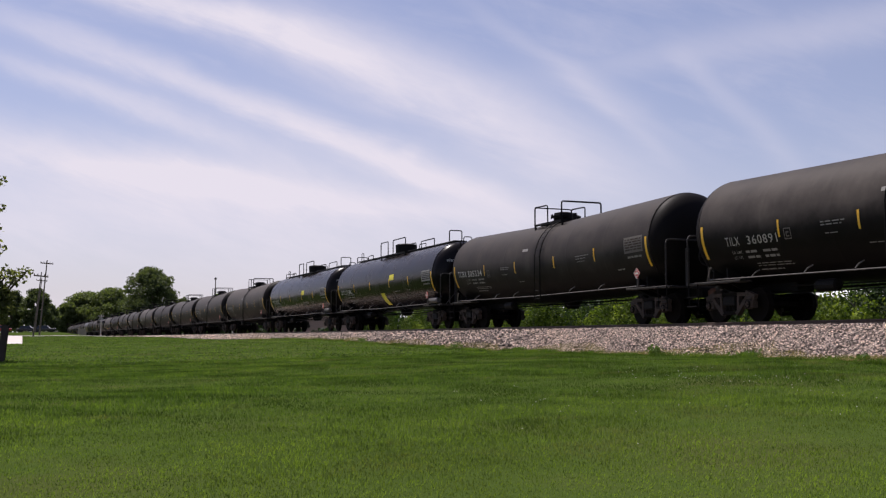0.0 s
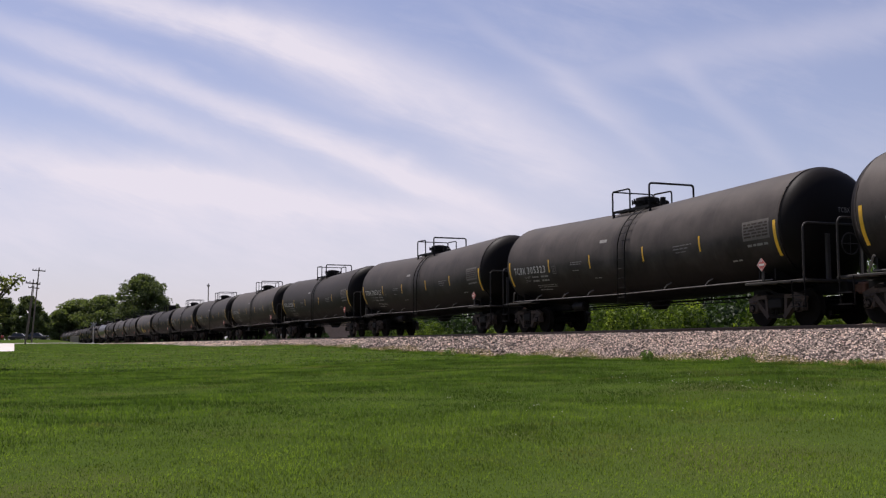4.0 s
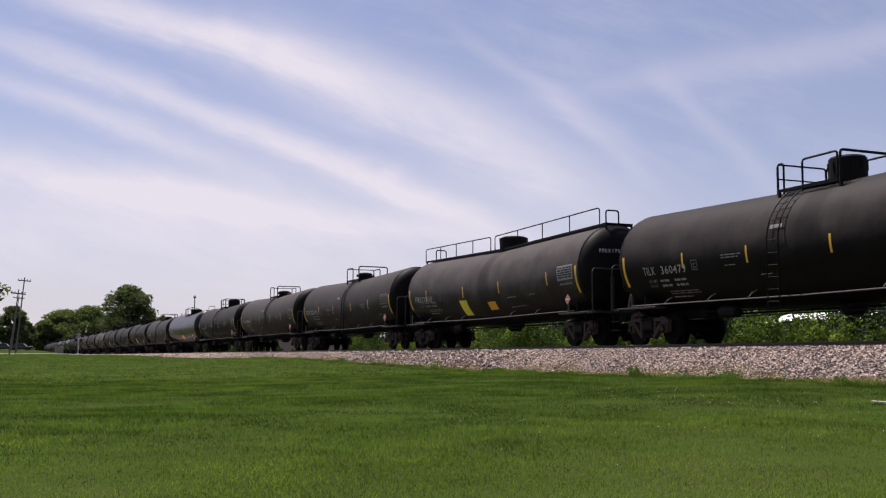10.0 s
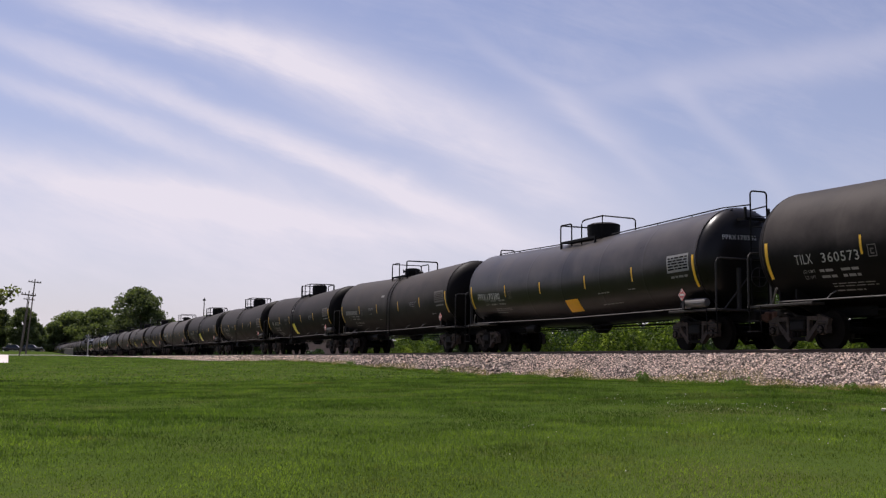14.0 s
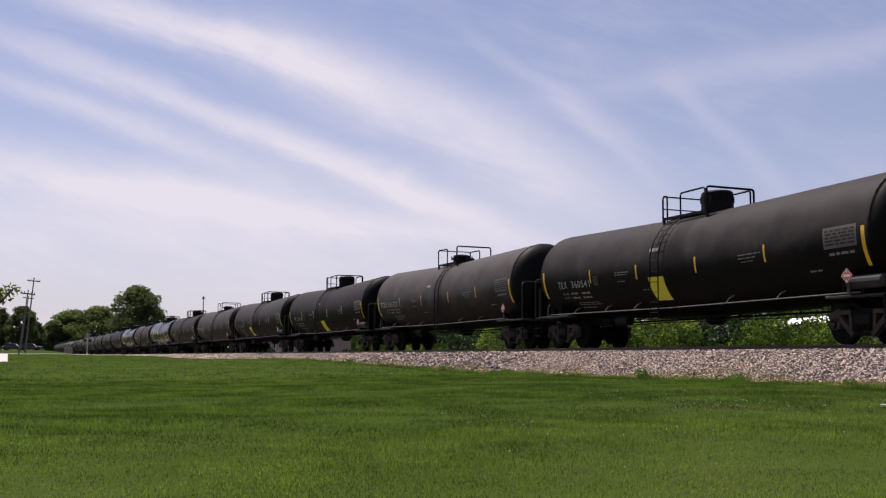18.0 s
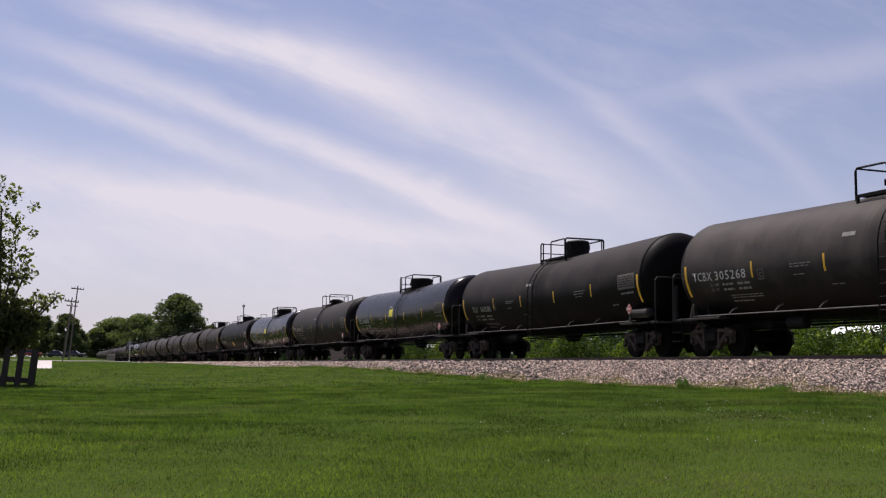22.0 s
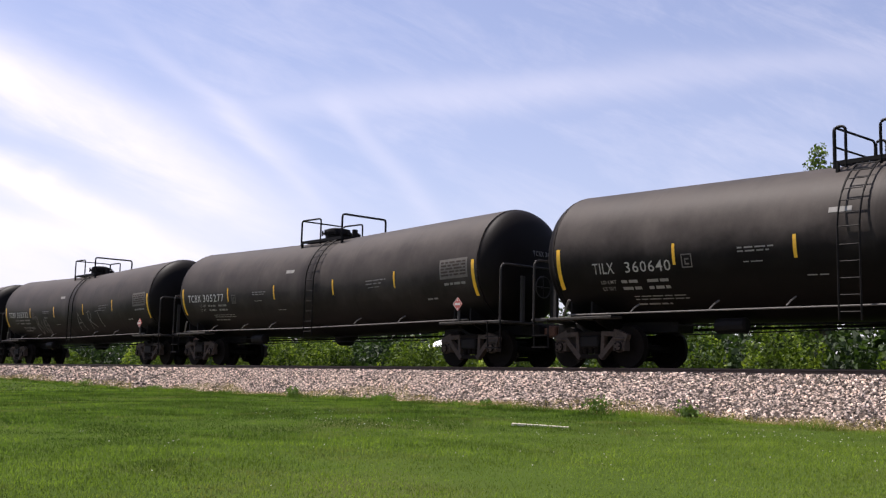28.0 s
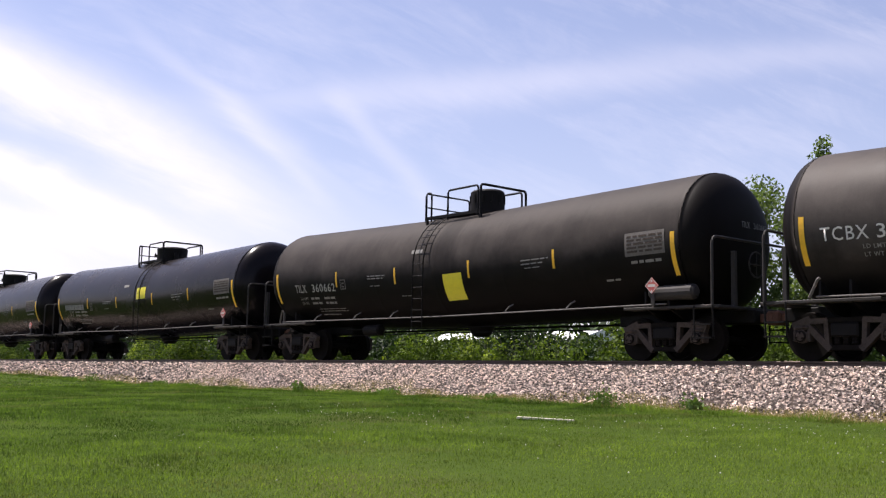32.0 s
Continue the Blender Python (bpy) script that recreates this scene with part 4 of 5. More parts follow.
        for a, b in ((-1.75, -0.55), (0.25, 2.2)):
            if kind == "walkway":
                part("railing", railing_panel((a, -0.8), (b, -0.8), 3.86, 4.72, False), M["black"], car)
                part("railing", railing_panel((a, 0.8), (b, 0.8), 3.86, 4.72, False), M["black"], car)
        if kind == "walkway":
            tagged(part("platform", grating(-1.75, 2.2, -0.8, 0.8, 3.98), M["black"], car), kind="stuff")
        if kind == "long_rail":
            tagged(part("platform", grating(-1.2, 1.25, -0.85, 0.3, 3.98), M["black"], car), kind="stuff")
            part("railing", railing_panel((-1.2, -0.85), (-0.4, -0.85), 3.8, 4.60, False), M["black"], car)
            part("railing", railing_panel((-1.2, -0.85), (-1.2, 0.3), 3.8, 4.60, False), M["black"], car)
            bm = tube(bmesh.new(), [(0.3, -0.85, 3.8), (0.3, -0.85, 4.5), (0.33, -0.84, 4.59), (0.42, -0.8, 4.64), (1.2, -0.55, 4.70), (2.4, -0.1, 4.46), (2.5, -0.08, 4.38), (2.52, -0.08, 4.0)], 0.026)
            tube(bm, [(1.2, -0.55, 4.70), (1.2, -0.6, 3.85)], 0.022)
            part("railing", bm, M["black"], car)
        part("dome_cover", lathe(bmesh.new(), [(3.9, 0.52), (4.1, 0.56), (4.5, 0.58), (4.56, 0.45)], "z", 28, (0.35 if kind == "long_rail" else 0.1, 0, 0)), M["black"], car)
        if kind != "full_rail":
            bm = lathe(bmesh.new(), [(6.9, 0.10), (6.96, 0.13), (7.9, 0.13), (7.96, 0.10)], "x", 14, (0, -1.28, 1.30))
            part("air_tank", bm, M["air"], car, "grey air reservoir")
    for o in car.children_recursive:
        settle(o, slope_of(kind))
    return car


def far_car():
    """A tank car that is only ever seen far up the line."""
    car = thing("tank_car", "weathered black tank car far up the line", "tank car", "tank cars of the train")
    part("tank", tank_mesh("far"), None, car, smooth=True)
    for s in (-1, 1):
        b = part("bogie", BOGIE[0], None, car)
        b.location = (s * 7.05, 0, 0)
        for q in (-1, 1):
            f = part("side_frame", BOGIE[1], None, b)
            f.location = (0, q * 1.0, 0)
            w = part("wheel_set", BOGIE[3], None, b)
            w.location = (q * AXLE, 0, 0.457)
    bm = box(bmesh.new(), -8.75, 8.75, -0.28, 0.28, 0.8, 1.06)
    part("draft_sill", bm, M["black"], car)
    part("dome_cover", lathe(bmesh.new(), [(3.9, 0.55), (4.5, 0.6), (4.6, 0.4)], "z", 16, (0.2, 0, 0)), M["black"], car)
    part("railing", railing_panel((-1.2, -0.8), (1.0, -0.8), 3.86, 4.66, False), M["black"], car)
    return car


LABEL = {
    "plain": "dusty black tank car with low manway and railed platform",
    "dome": "dusty black tank car with tall valve drum and ladder",
    "gloss": "clean glossy black tank car with yellow square on its side",
    "walkway": "glossy black tank car with walkway and hoops on top",
    "full_rail": "dull black tank car with tall railing along its top",
    "long_rail": "satin black tank car with low walkway rails and orange patch",
}
PATTERN = {kind: tank_car(kind, LABEL[kind]) for kind in LABEL}
PATTERN["far"] = far_car()

# from the head of the train back: kind, car number (bars where it is empty), painted patches (paint, x0, x1, z0, z1) or chalk
TRAIN = [
    ("dome", "TILX 360891", ()), ("plain", "TCBX 305334", ()),
    ("walkway", "PPRX 171090", (("sign", 1.70, 2.38, 2.50, 2.79), ("sign", 0.0, 0.60, 1.30, 1.90))), ("walkway", "PPRX 171012", (("sign", 1.70, 2.38, 2.42, 2.71),)),
    ("plain", "", ()), ("plain", "TCBX 305323", ()), ("plain", "TCBX 305325", ()), ("plain", "TCBX 305324", ()), ("plain", "TCBX 305328", ()),
    ("plain", "TCBX 305329", ()), ("plain", "TCBX 305351", ()), ("dome", "TILX 360479", ()),
    ("full_rail", "PPRX 170010", (("sign", -2.10, -1.38, 1.41, 2.02), ("orange", 0.52, 1.20, 1.56, 1.87))), ("plain", "TCBX 305316", ()),
    ("plain", "TCBX 305284", ()), ("dome", "TILX 360573", ()), ("long_rail", "PPRX 170380", (("orange", 0.05, 0.92, 1.45, 1.86),)), ("plain", "", ()),
    ("dome", "TILX 360661", (("sign", -0.95, -0.30, 1.45, 2.10),)), ("dome", "TILX 360636", ()), ("dome", "TILX 360541", (("sign", -1.05, -0.27, 1.48, 2.16),)),
    ("plain", "TCBX 305327", ()), ("dome", "TILX 360588", (("sign", -0.50, 0.26, 1.34, 1.95),)), ("dome", "TILX 360601", (("sign", -2.45, -1.72, 1.38, 2.04),)),
    ("plain", "TCBX 305268", ()), ("dome", "TILX 360586", ()), ("gloss", "TCLX 290276", (("sign", -1.0, -0.37, 2.44, 2.84),)), ("plain", "TCBX 305458", ()),
    ("gloss", "", (("sign", -1.0, -0.37, 2.44, 2.84),)), ("long_rail", "TCLX 318035", (("orange", -0.60, 0.05, 1.58, 1.93),)), ("dome", "TILX 360640", "scrawl"),
    ("plain", "TCBX 305277", ()), ("plain", "TCBX 305332", "chalk"), ("plain", "TCBX 305341", ()), ("plain", "TCBX 305306", ()),
    ("dome", "TILX 360662", (("sign", 0.33, 1.06, 1.63, 2.30),)), ("gloss", "", (("sign", 0.27, 1.04, 2.41, 2.85),)), ("gloss", "", ()),
    ("plain", "", ()), ("dome", "", ()), ("plain", "", ()), ("dome", "", (("sign", -0.5, 0.26, 1.4, 2.05),)), ("plain", "", ()), ("plain", "", ()), ("dome", "", ()),
]
TRAIN += [("far", "", ())] * 24
# how far each car stands from an even spacing, by its place in the train
SLACK_AT = (0, 4, 6, 7, 8, 9, 10, 11, 12, 15, 16, 18, 23, 25, 27, 29, 30, 33, 34, 35, 70)
SLACK = (0.62, 0.55, 0.40, 0.24, -0.06, -0.28, -0.42, -0.16, -0.26, -0.36, -0.62, -0.58, -0.50, -0.36, -0.04, 0.16, 0.58, 0.48, 0.22, 0.14, 0.2)
FIRST = -17.79           # centre of the leading car at the start


def strokes(lines, x, z, size, width=0.03):
    """Chalk lines on the shell; lines: polylines in a unit square, drawn size metres high from (x, z)."""
    bm = bmesh.new()
    for line in lines:
        pts = []
        for (u0, w0), (u1, w1) in zip(line, line[1:]):
            pts += [Vector((x + (u0 + (u1 - u0) * k / 8) * size, z + (w0 + (w1 - w0) * k / 8) * size)) for k in range(8)]
        pts.append(Vector((x + line[-1][0] * size, z + line[-1][1] * size)))
        prev = None
        for i, p in enumerate(pts):
            d = (pts[min(i + 1, len(pts) - 1)] - pts[max(i - 1, 0)]).normalized() * width / 2
            row = [bm.verts.new((q.x, on_shell(q.y, 0.008), q.y)) for q in (p + Vector((-d.y, d.x)), p - Vector((-d.y, d.x)))]
            if prev:
                bm.faces.new((prev[0], prev[1], row[1], row[0]))
            prev = row
    bmesh.ops.recalc_face_normals(bm, faces=bm.faces[:])
    return bm


def bow(cx, cz, rx, rz, a0, a1, n=10):
    return [(cx + rx * math.cos(radians(a0 + (a1 - a0) * i / n)), cz + rz * math.sin(radians(a0 + (a1 - a0) * i / n))) for i in range(n + 1)]


CHALK = [
    ("letter_b", [[(0.1, 1.0), (0.35, 0.0)], [(0.1, 1.0)] + bow(0.25, 0.76, 0.22, 0.22, 80, -80), [(0.25, 0.52)] + bow(0.42, 0.27, 0.24, 0.26, 90, -120)], -3.98, 1.40, 0.78),
    ("letter_i", [[(0.0, 0.85), (0.12, 0.2), (0.3, 0.05)]], -3.25, 1.42, 0.72),
    ("letter_g", [bow(0.32, 0.48, 0.32, 0.46, 55, 325, 14), [(0.58, 0.22), (0.62, 0.52), (0.36, 0.48)], bow(0.34, 0.5, 0.2, 0.3, 0, 300)], -2.95, 1.42, 0.74),
    ("letter_a", [[(0.0, 0.0), (0.25, 1.0), (0.85, 0.02)], [(0.1, 0.42), (0.55, 0.45)]], 0.86, 1.50, 0.74),
    ("letter_r", [[(0.15, 0.95), (0.3, 0.0)], [(0.0, 0.9)] + bow(0.3, 0.74, 0.28, 0.24, 100, -100) + [(0.95, 0.05)]], 1.93, 1.54, 0.72),
    ("letter_t", [[(0.0, 0.95), (0.9, 1.0)], [(0.35, 0.97), (0.75, 0.0)]], 2.80, 1.58, 0.66),
]
SCRAWL = [[(0.0, 0.1), (0.25, 0.9), (0.4, 0.2), (0.1, 0.4)], [(0.6, 0.9), (0.9, 0.7), (0.6, 0.4), (1.0, 0.2), (0.7, 0.1)], [(1.3, 0.7), (1.1, 0.5), (1.5, 0.4), (1.2, 0.1), (1.8, 0.0)], bow(2.0, 0.4, 0.3, 0.3, 60, 300)]


# cars whose platform and inner stripes sit off the usual place along the tank
OFFSET = {"TILX 360479": -0.2, "TILX 360588": -0.22, "TILX 360586": 0.22, "TILX 360636": 0.15}
FITTINGS = ("platform", "railing", "mid_rail", "dome_cover", "valve", "ladder", "reflective_stripe")


def dress(car, kind, number, patches):
    for o in car.children:
        if o.name.split(".")[0] in FITTINGS and abs(o.location.x) < 7:
            o.location.x += OFFSET.get(number, 0.0)
    before = set(car.children)
    if number:
        wide, x, z = {"TCBX": (2.5, -7.25, 2.14), "TILX": (2.1, -6.62, 2.02), "TCLX": (2.05, -7.0, 2.14), "PPRX": (2.0, -7.0, 2.05)}[number[:4]]
        if number == "TCLX 318035":
            x, z = -6.6, 1.80
        dim = number[1] == "I"
        for word, a, w in ((number[:4], 0.0, 0.28 if dim else 0.37), (number[5:], 0.43, 0.57)):
            part("lettering", text_mesh(word, wide * w, 0.23 if dim else 0.25, x + wide * a, z, M["dim" if dim else "white"]), None, car, "white stencilled car number")["kind"] = "stuff"
            part("lettering", text_mesh(word, 1.05 * w, 0.13, (-0.95 if number[0] == "P" else -0.15) + 1.05 * a, 3.02 if number[0] == "P" else 2.78, M["white" if number[0] == "P" else "faint"], on_head=True), None, car)["kind"] = "stuff"
    else:
        part("lettering", bars([(-6.9, -4.9, 2.10, 2.32)], 0.008), M["faint"], car, "faded car number as plain bars")
    if patches == "chalk":
        for name, lines, x, z, size in CHALK:
            part(name, strokes(lines, x, z, size), M["chalk"], car, "thin chalked letter")
    elif patches == "scrawl":
        part("chalk_scrawl", strokes(SCRAWL, 2.65, 1.60, 0.3, 0.025), M["chalk"], car, "small chalked scrawl")
    else:
        for paint, x0, x1, z0, z1 in patches:
            part("patch", shell_patch(x0, x1, z0, z1), M[paint], car, "yellow painted patch" if paint == "sign" else "orange painted patch")
    for o in set(car.children) - before:
        settle(o, slope_of(kind))
    if number == "PPRX 170380":
        for o in car.children:
            if o.name.split(".")[0] == "tank":
                o.data = o.data.copy()
                o.data.materials[0] = M["film"]
    if number == "TCLX 318035":
        # this tank rides a little higher on its bogies, with its stripes farther apart
        for o in car.children:
            base = o.name.split(".")[0]
            if base in ("small_print", "inspection_mark"):
                o.matrix_basis = Matrix.Translation((0, 0, ZC + 0.08)) @ Matrix.Rotation(0.2, 4, "X") @ Matrix.Translation((0, 0, -ZC))
            elif base in SLOPED or base == "reflective_stripe":
                o.location.z += 0.08
            if base == "reflective_stripe" and abs(o.location.x) < 7:
                o.location.x = {-4.47: -4.6, -1.6: -1.4, 1.6: 1.6, 4.47: 4.9}[round(o.location.x, 2)]


CARS = []
for i, (kind, number, patches) in enumerate(TRAIN):
    x = FIRST - PITCH * i + float(np.interp(i, SLACK_AT, SLACK))
    c = copy_thing(PATTERN[kind], pose(x, TRACK_Y, RAIL_TOP))
    dress(c, kind, number, patches)
    CARS.append((c, x))
for c in PATTERN.values():
    for o in (*c.children_recursive, c):
        bpy.data.objects.remove(o)


def motions():
    """The whole train rolls by at one speed; every wheel set turns with it."""
    for c, x in CARS:
        walk(c, [(t, pose(x + SPEED * t, TRACK_Y, RAIL_TOP)) for t in (0.0, CLIP / 2, CLIP)])
    sets = [o for c, _ in CARS for o in c.children_recursive if o.name.split(".")[0] == "wheel_set"]
    for s in (-1, 1):
        mine = [o for o in sets if (o.location.x > 0) == (s > 0)]
        turn = math.degrees(SPEED / 0.457 / FPS)
        walk(mine[0], [(k / FPS, pose(s * AXLE, 0, 0.457, 0, (turn * k) % 360, 0)) for k in range(int(CLIP * FPS) + 1)])
        done = mine[0].animation_data
        for o in mine[1:]:
            o.rotation_mode = "QUATERNION"
            o.animation_data_create()
            o.animation_data.action = done.action
            o.animation_data.action_slot = done.action_slot


# ---- plants ----
def leaf_quads(rng, centres, size, flat=0.0):
    """Small leaf-shaped quads at the centres, turned at random. size: one value or one each."""
    n = len(centres)
    size = np.broadcast_to(np.asarray(size, float), (n,))
    u = rng.normal(size=(n, 3))
    u[:, 2] *= 1 - flat
    u /= np.linalg.norm(u, axis=1, keepdims=True)
    w = rng.normal(size=(n, 3))
    w -= (w * u).sum(1, keepdims=True) * u
    w /= np.linalg.norm(w, axis=1, keepdims=True)
    a, b = u * size[:, None], w * (size * 0.55)[:, None]
    k = rng.uniform(-0.25, 0.25, (n, 1))
    v = np.stack([centres - a, centres + b + k * a, centres + a, centres - b + k * a], 1)
    return v.reshape(-1, 3), np.arange(4 * n).reshape(n, 4)


def lobes_points(rng, lobes, n, skin=0.55):
    """Points in and near the skin of a heap of round lobes: (x, y, z, radius, squash)."""
    lobes = np.asarray(lobes, float)
    wt_ = lobes[:, 3] ** 2
    pick = rng.choice(len(lobes), n, p=wt_ / wt_.sum())
    d = rng.normal(size=(n, 3))
    d /= np.linalg.norm(d, axis=1, keepdims=True)
    r = lobes[pick, 3] * (skin + (1.08 - skin) * rng.random(n) ** 0.6)
    d[:, 2] *= lobes[pick, 4]
    return lobes[pick, :3] + d * r[:, None]


def crown_lobes(rng, height, width, low, n, squash=0.8, size=(0.13, 0.22)):
    """Lobes that make an uneven crown between the heights low and height."""
    out = []
    for i in range(n):
        f = rng.random()
        z = low + (height - low) * (0.12 + 0.80 * f)
        reach = width * 0.5 * math.sin(math.pi * min(0.95, 0.22 + 0.68 * f)) * rng.uniform(0.3, 0.85)
        a = rng.uniform(0, 2 * math.pi)
        r = width * rng.uniform(*size)
        out.append((reach * math.cos(a), reach * math.sin(a), min(z, height - r * squash), r, squash))
    return out


def tree(x, y, height, width, label, seed, leaves=3000, leaf=0.16, low=None, mat="leaf", lobes=16, skin=0.55, spots=None, size=(0.13, 0.22), leader=False):
    rng = np.random.default_rng(seed)
    z0 = float(lawn(x, y)) - 0.1
    t = thing("tree", label, "tree", m=pose(x, y, z0))
    low = height * 0.22 if low is None else low
    spots = spots or crown_lobes(rng, height - (1.2 if leader else 0), width, low, lobes, 0.8, size)
    if leader:
        spots += [(0.05, 0, height - 0.35, 0.35, 1.1), (-0.15, 0.1, height - 0.9, 0.45, 1.0), (0.3, 0, height - 1.5, 0.7, 1.0)]
    bm = bmesh.new()
    r0 = max(0.05, height * 0.022)
    lean = rng.normal(0, 0.02, 2) * height
    trunk = [(0, 0, 0), (lean[0] * 0.2, lean[1] * 0.2, height * 0.2), (lean[0] * 0.6, lean[1] * 0.6, height * 0.5), (lean[0], lean[1], height * 0.86)]
    rings = []
    for i, p in enumerate(trunk):
        r = r0 * (1.25, 0.95, 0.6, 0.12)[i]
        rings.append([bm.verts.new((p[0] + r * math.cos(k * math.pi / 4), p[1] + r * math.sin(k * math.pi / 4), p[2])) for k in range(8)])
    for a, b in zip(rings, rings[1:]):
        for k in range(8):
            bm.faces.new((a[k], a[(k + 1) % 8], b[(k + 1) % 8], b[k]))
    part("trunk", bm, M["bark"], t, smooth=True)
    for s in spots[:12]:
        bm = bmesh.new()
        f = min(0.75, max(0.15, (s[2] - 0.25 * height) / height))
        base = (lean[0] * f, lean[1] * f, f * height)
        mid = [(base[i] + s[i]) / 2 for i in range(3)]
        mid[2] -= 0.03 * height
        for a, b, r in ((base, mid, r0 * 0.4), (mid, s[:3], r0 * 0.22)):
            tube(bm, [a, b], r, 5)
        part("limb", bm, M["bark"], t)
    c = lobes_points(rng, spots, leaves, skin)
    v, f = leaf_quads(rng, c, leaf * rng.uniform(0.6, 1.4, leaves))
    part("crown", quick_mesh("crown", v, f, 4, M[mat]), None, t)
    return t


def shrub_row(name, label, x0, x1, y0, y1, h0, h1, n_lobes, leaves, leaf, seed, mat="bush", base=None):
    rng = np.random.default_rng(seed)
    lobes = []
    for i in range(n_lobes):
        x, y = rng.uniform(x0, x1), rng.uniform(y0, y1)
        h = rng.uniform(h0, h1)
        z = (float(lawn(x, y)) if base is None else base)
        r = h * rng.uniform(0.42, 0.6)
        lobes.append((x, y, z + h - r * 0.9, r, 0.95))
        lobes.append((x + rng.normal() * r * 0.5, y, z + r * 0.5, r, 0.8))
    c = lobes_points(rng, lobes, leaves, 0.75)
    v, f = leaf_quads(rng, c, leaf * rng.uniform(0.6, 1.5, leaves))
    return thing(name, label, "shrubs", kind="stuff", data=quick_mesh(name, v, f, 4, M[mat]))


# the shrubs and trees on the far side of the line
shrub_row("shrubbery", "bright green shrubs along the far side of the track", -75, 4, 23.8, 28, 0.25, 2.1, 58, 60000, 0.06, 11)
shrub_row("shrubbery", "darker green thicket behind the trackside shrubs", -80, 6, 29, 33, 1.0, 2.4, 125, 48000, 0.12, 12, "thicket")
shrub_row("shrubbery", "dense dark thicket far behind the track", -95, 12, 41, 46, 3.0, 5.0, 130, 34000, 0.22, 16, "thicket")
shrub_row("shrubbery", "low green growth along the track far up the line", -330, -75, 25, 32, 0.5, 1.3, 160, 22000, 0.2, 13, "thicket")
for i, (x, y, h, w) in enumerate([(-20.4, 36, 9.3, 4.4), (-17.2, 35.5, 9.0, 5.2), (-23.7, 36.2, 8.7, 5.2), (-12.0, 35, 8.6, 5.0), (-7.0, 34, 9.5, 5.5), (-1.5, 35, 9.0, 5.5), (4.5, 34, 9.5, 6.0)]):
    tree(x, y, h, w, "slender leafy tree behind the track with light showing through", 40 + i, 11000 if i == 2 else 14000, 0.08, h * 0.18, "pale_leaf", 34, 0.2, None, (0.10, 0.18), i != 2)
for i, (x, y, h, w) in enumerate([(-33, 45, 5.0, 5), (-45, 44, 5.4, 6), (-58, 46, 6.0, 6.5)]):
    tree(x, y, h, w, "low bushy tree behind the track", 60 + i, 2600, 0.2, h * 0.15, "leaf", 12)

shrub_row("shrubbery", "taller loose shrubs that half hide the white shed", -34, -22, 26.5, 28, 1.1, 1.75, 18, 5200, 0.06, 17)
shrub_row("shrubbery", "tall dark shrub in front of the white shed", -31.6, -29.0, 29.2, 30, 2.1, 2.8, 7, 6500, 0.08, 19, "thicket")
twigs = thing("bare_shrub", "thin bare twigs standing among the trackside shrubs", "shrub", m=pose(-27.5, 27.2, float(lawn(-27.5, 27.2))))
rng = np.random.default_rng(18)
for k in range(26):
    a, b, h = rng.uniform(-2.6, 2.6), rng.uniform(-0.3, 0.3), rng.uniform(1.2, 2.1)
    part("twig", tube(bmesh.new(), [(a, b, 0), (a + rng.normal(0, 0.1), b, h * 0.5), (a + rng.normal(0, 0.35), b + rng.normal(0, 0.1), h)], 0.012, 4), M["twig"], twigs)

# far trees up the line
FAR = [(-301, 34.5, 19.6, 20, "dark_leaf", 9000, 0.55), (-305, 43, 11.0, 11, "dark_leaf", 5000, 0.55), (-415, 32.5, 18.6, 23, "far_leaf", 9000, 0.7), (-430, 24.5, 17.6, 22, "far_leaf", 9000, 0.7),
       (-428, 42, 16.5, 16, "far_leaf", 6500, 0.7), (-425, 18.0, 13.5, 12, "far_leaf", 4500, 0.7), (-345, 5.6, 14.0, 12, "dark_leaf", 6500, 0.5), (-352, -1.5, 13.6, 12, "dark_leaf", 5500, 0.5), (-365, 10, 10.5, 8, "dark_leaf", 3500, 0.5),
       (-300, 53, 12.0, 13, "leaf", 3500, 0.5), (-285, 62, 11.0, 14, "leaf", 3500, 0.5), (-260, 66, 10.5, 13, "leaf", 3500, 0.5), (-235, 66, 9.5, 12, "leaf", 3200, 0.5),
       (-205, 62, 8.5, 12, "leaf", 3200, 0.45), (-180, 60, 7.8, 11, "leaf", 3000, 0.45), (-150, 60, 7.2, 11, "leaf", 3000, 0.4), (-120, 58, 6.6, 10, "leaf", 3000, 0.4), (-95, 56, 6.2, 9, "leaf", 3000, 0.35)]
for i, (x, y, h, w, m, n, q) in enumerate(FAR):
    tree(x, y, h, w, "broad round-crowned tree far up the line", 80 + i, n * 2, q * 0.62, h * 0.06, m, 130, 0.15, None, (0.055, 0.12))
shrub_row("distant_wood", "dark line of woods on the horizon", -900, -430, -260, 140, 6, 13, 150, 16000, 0.9, 14, "dark_leaf")
shrub_row("distant_wood", "dark line of woods beyond the track", -430, 200, 120, 170, 5, 9, 150, 16000, 0.8, 15, "dark_leaf")

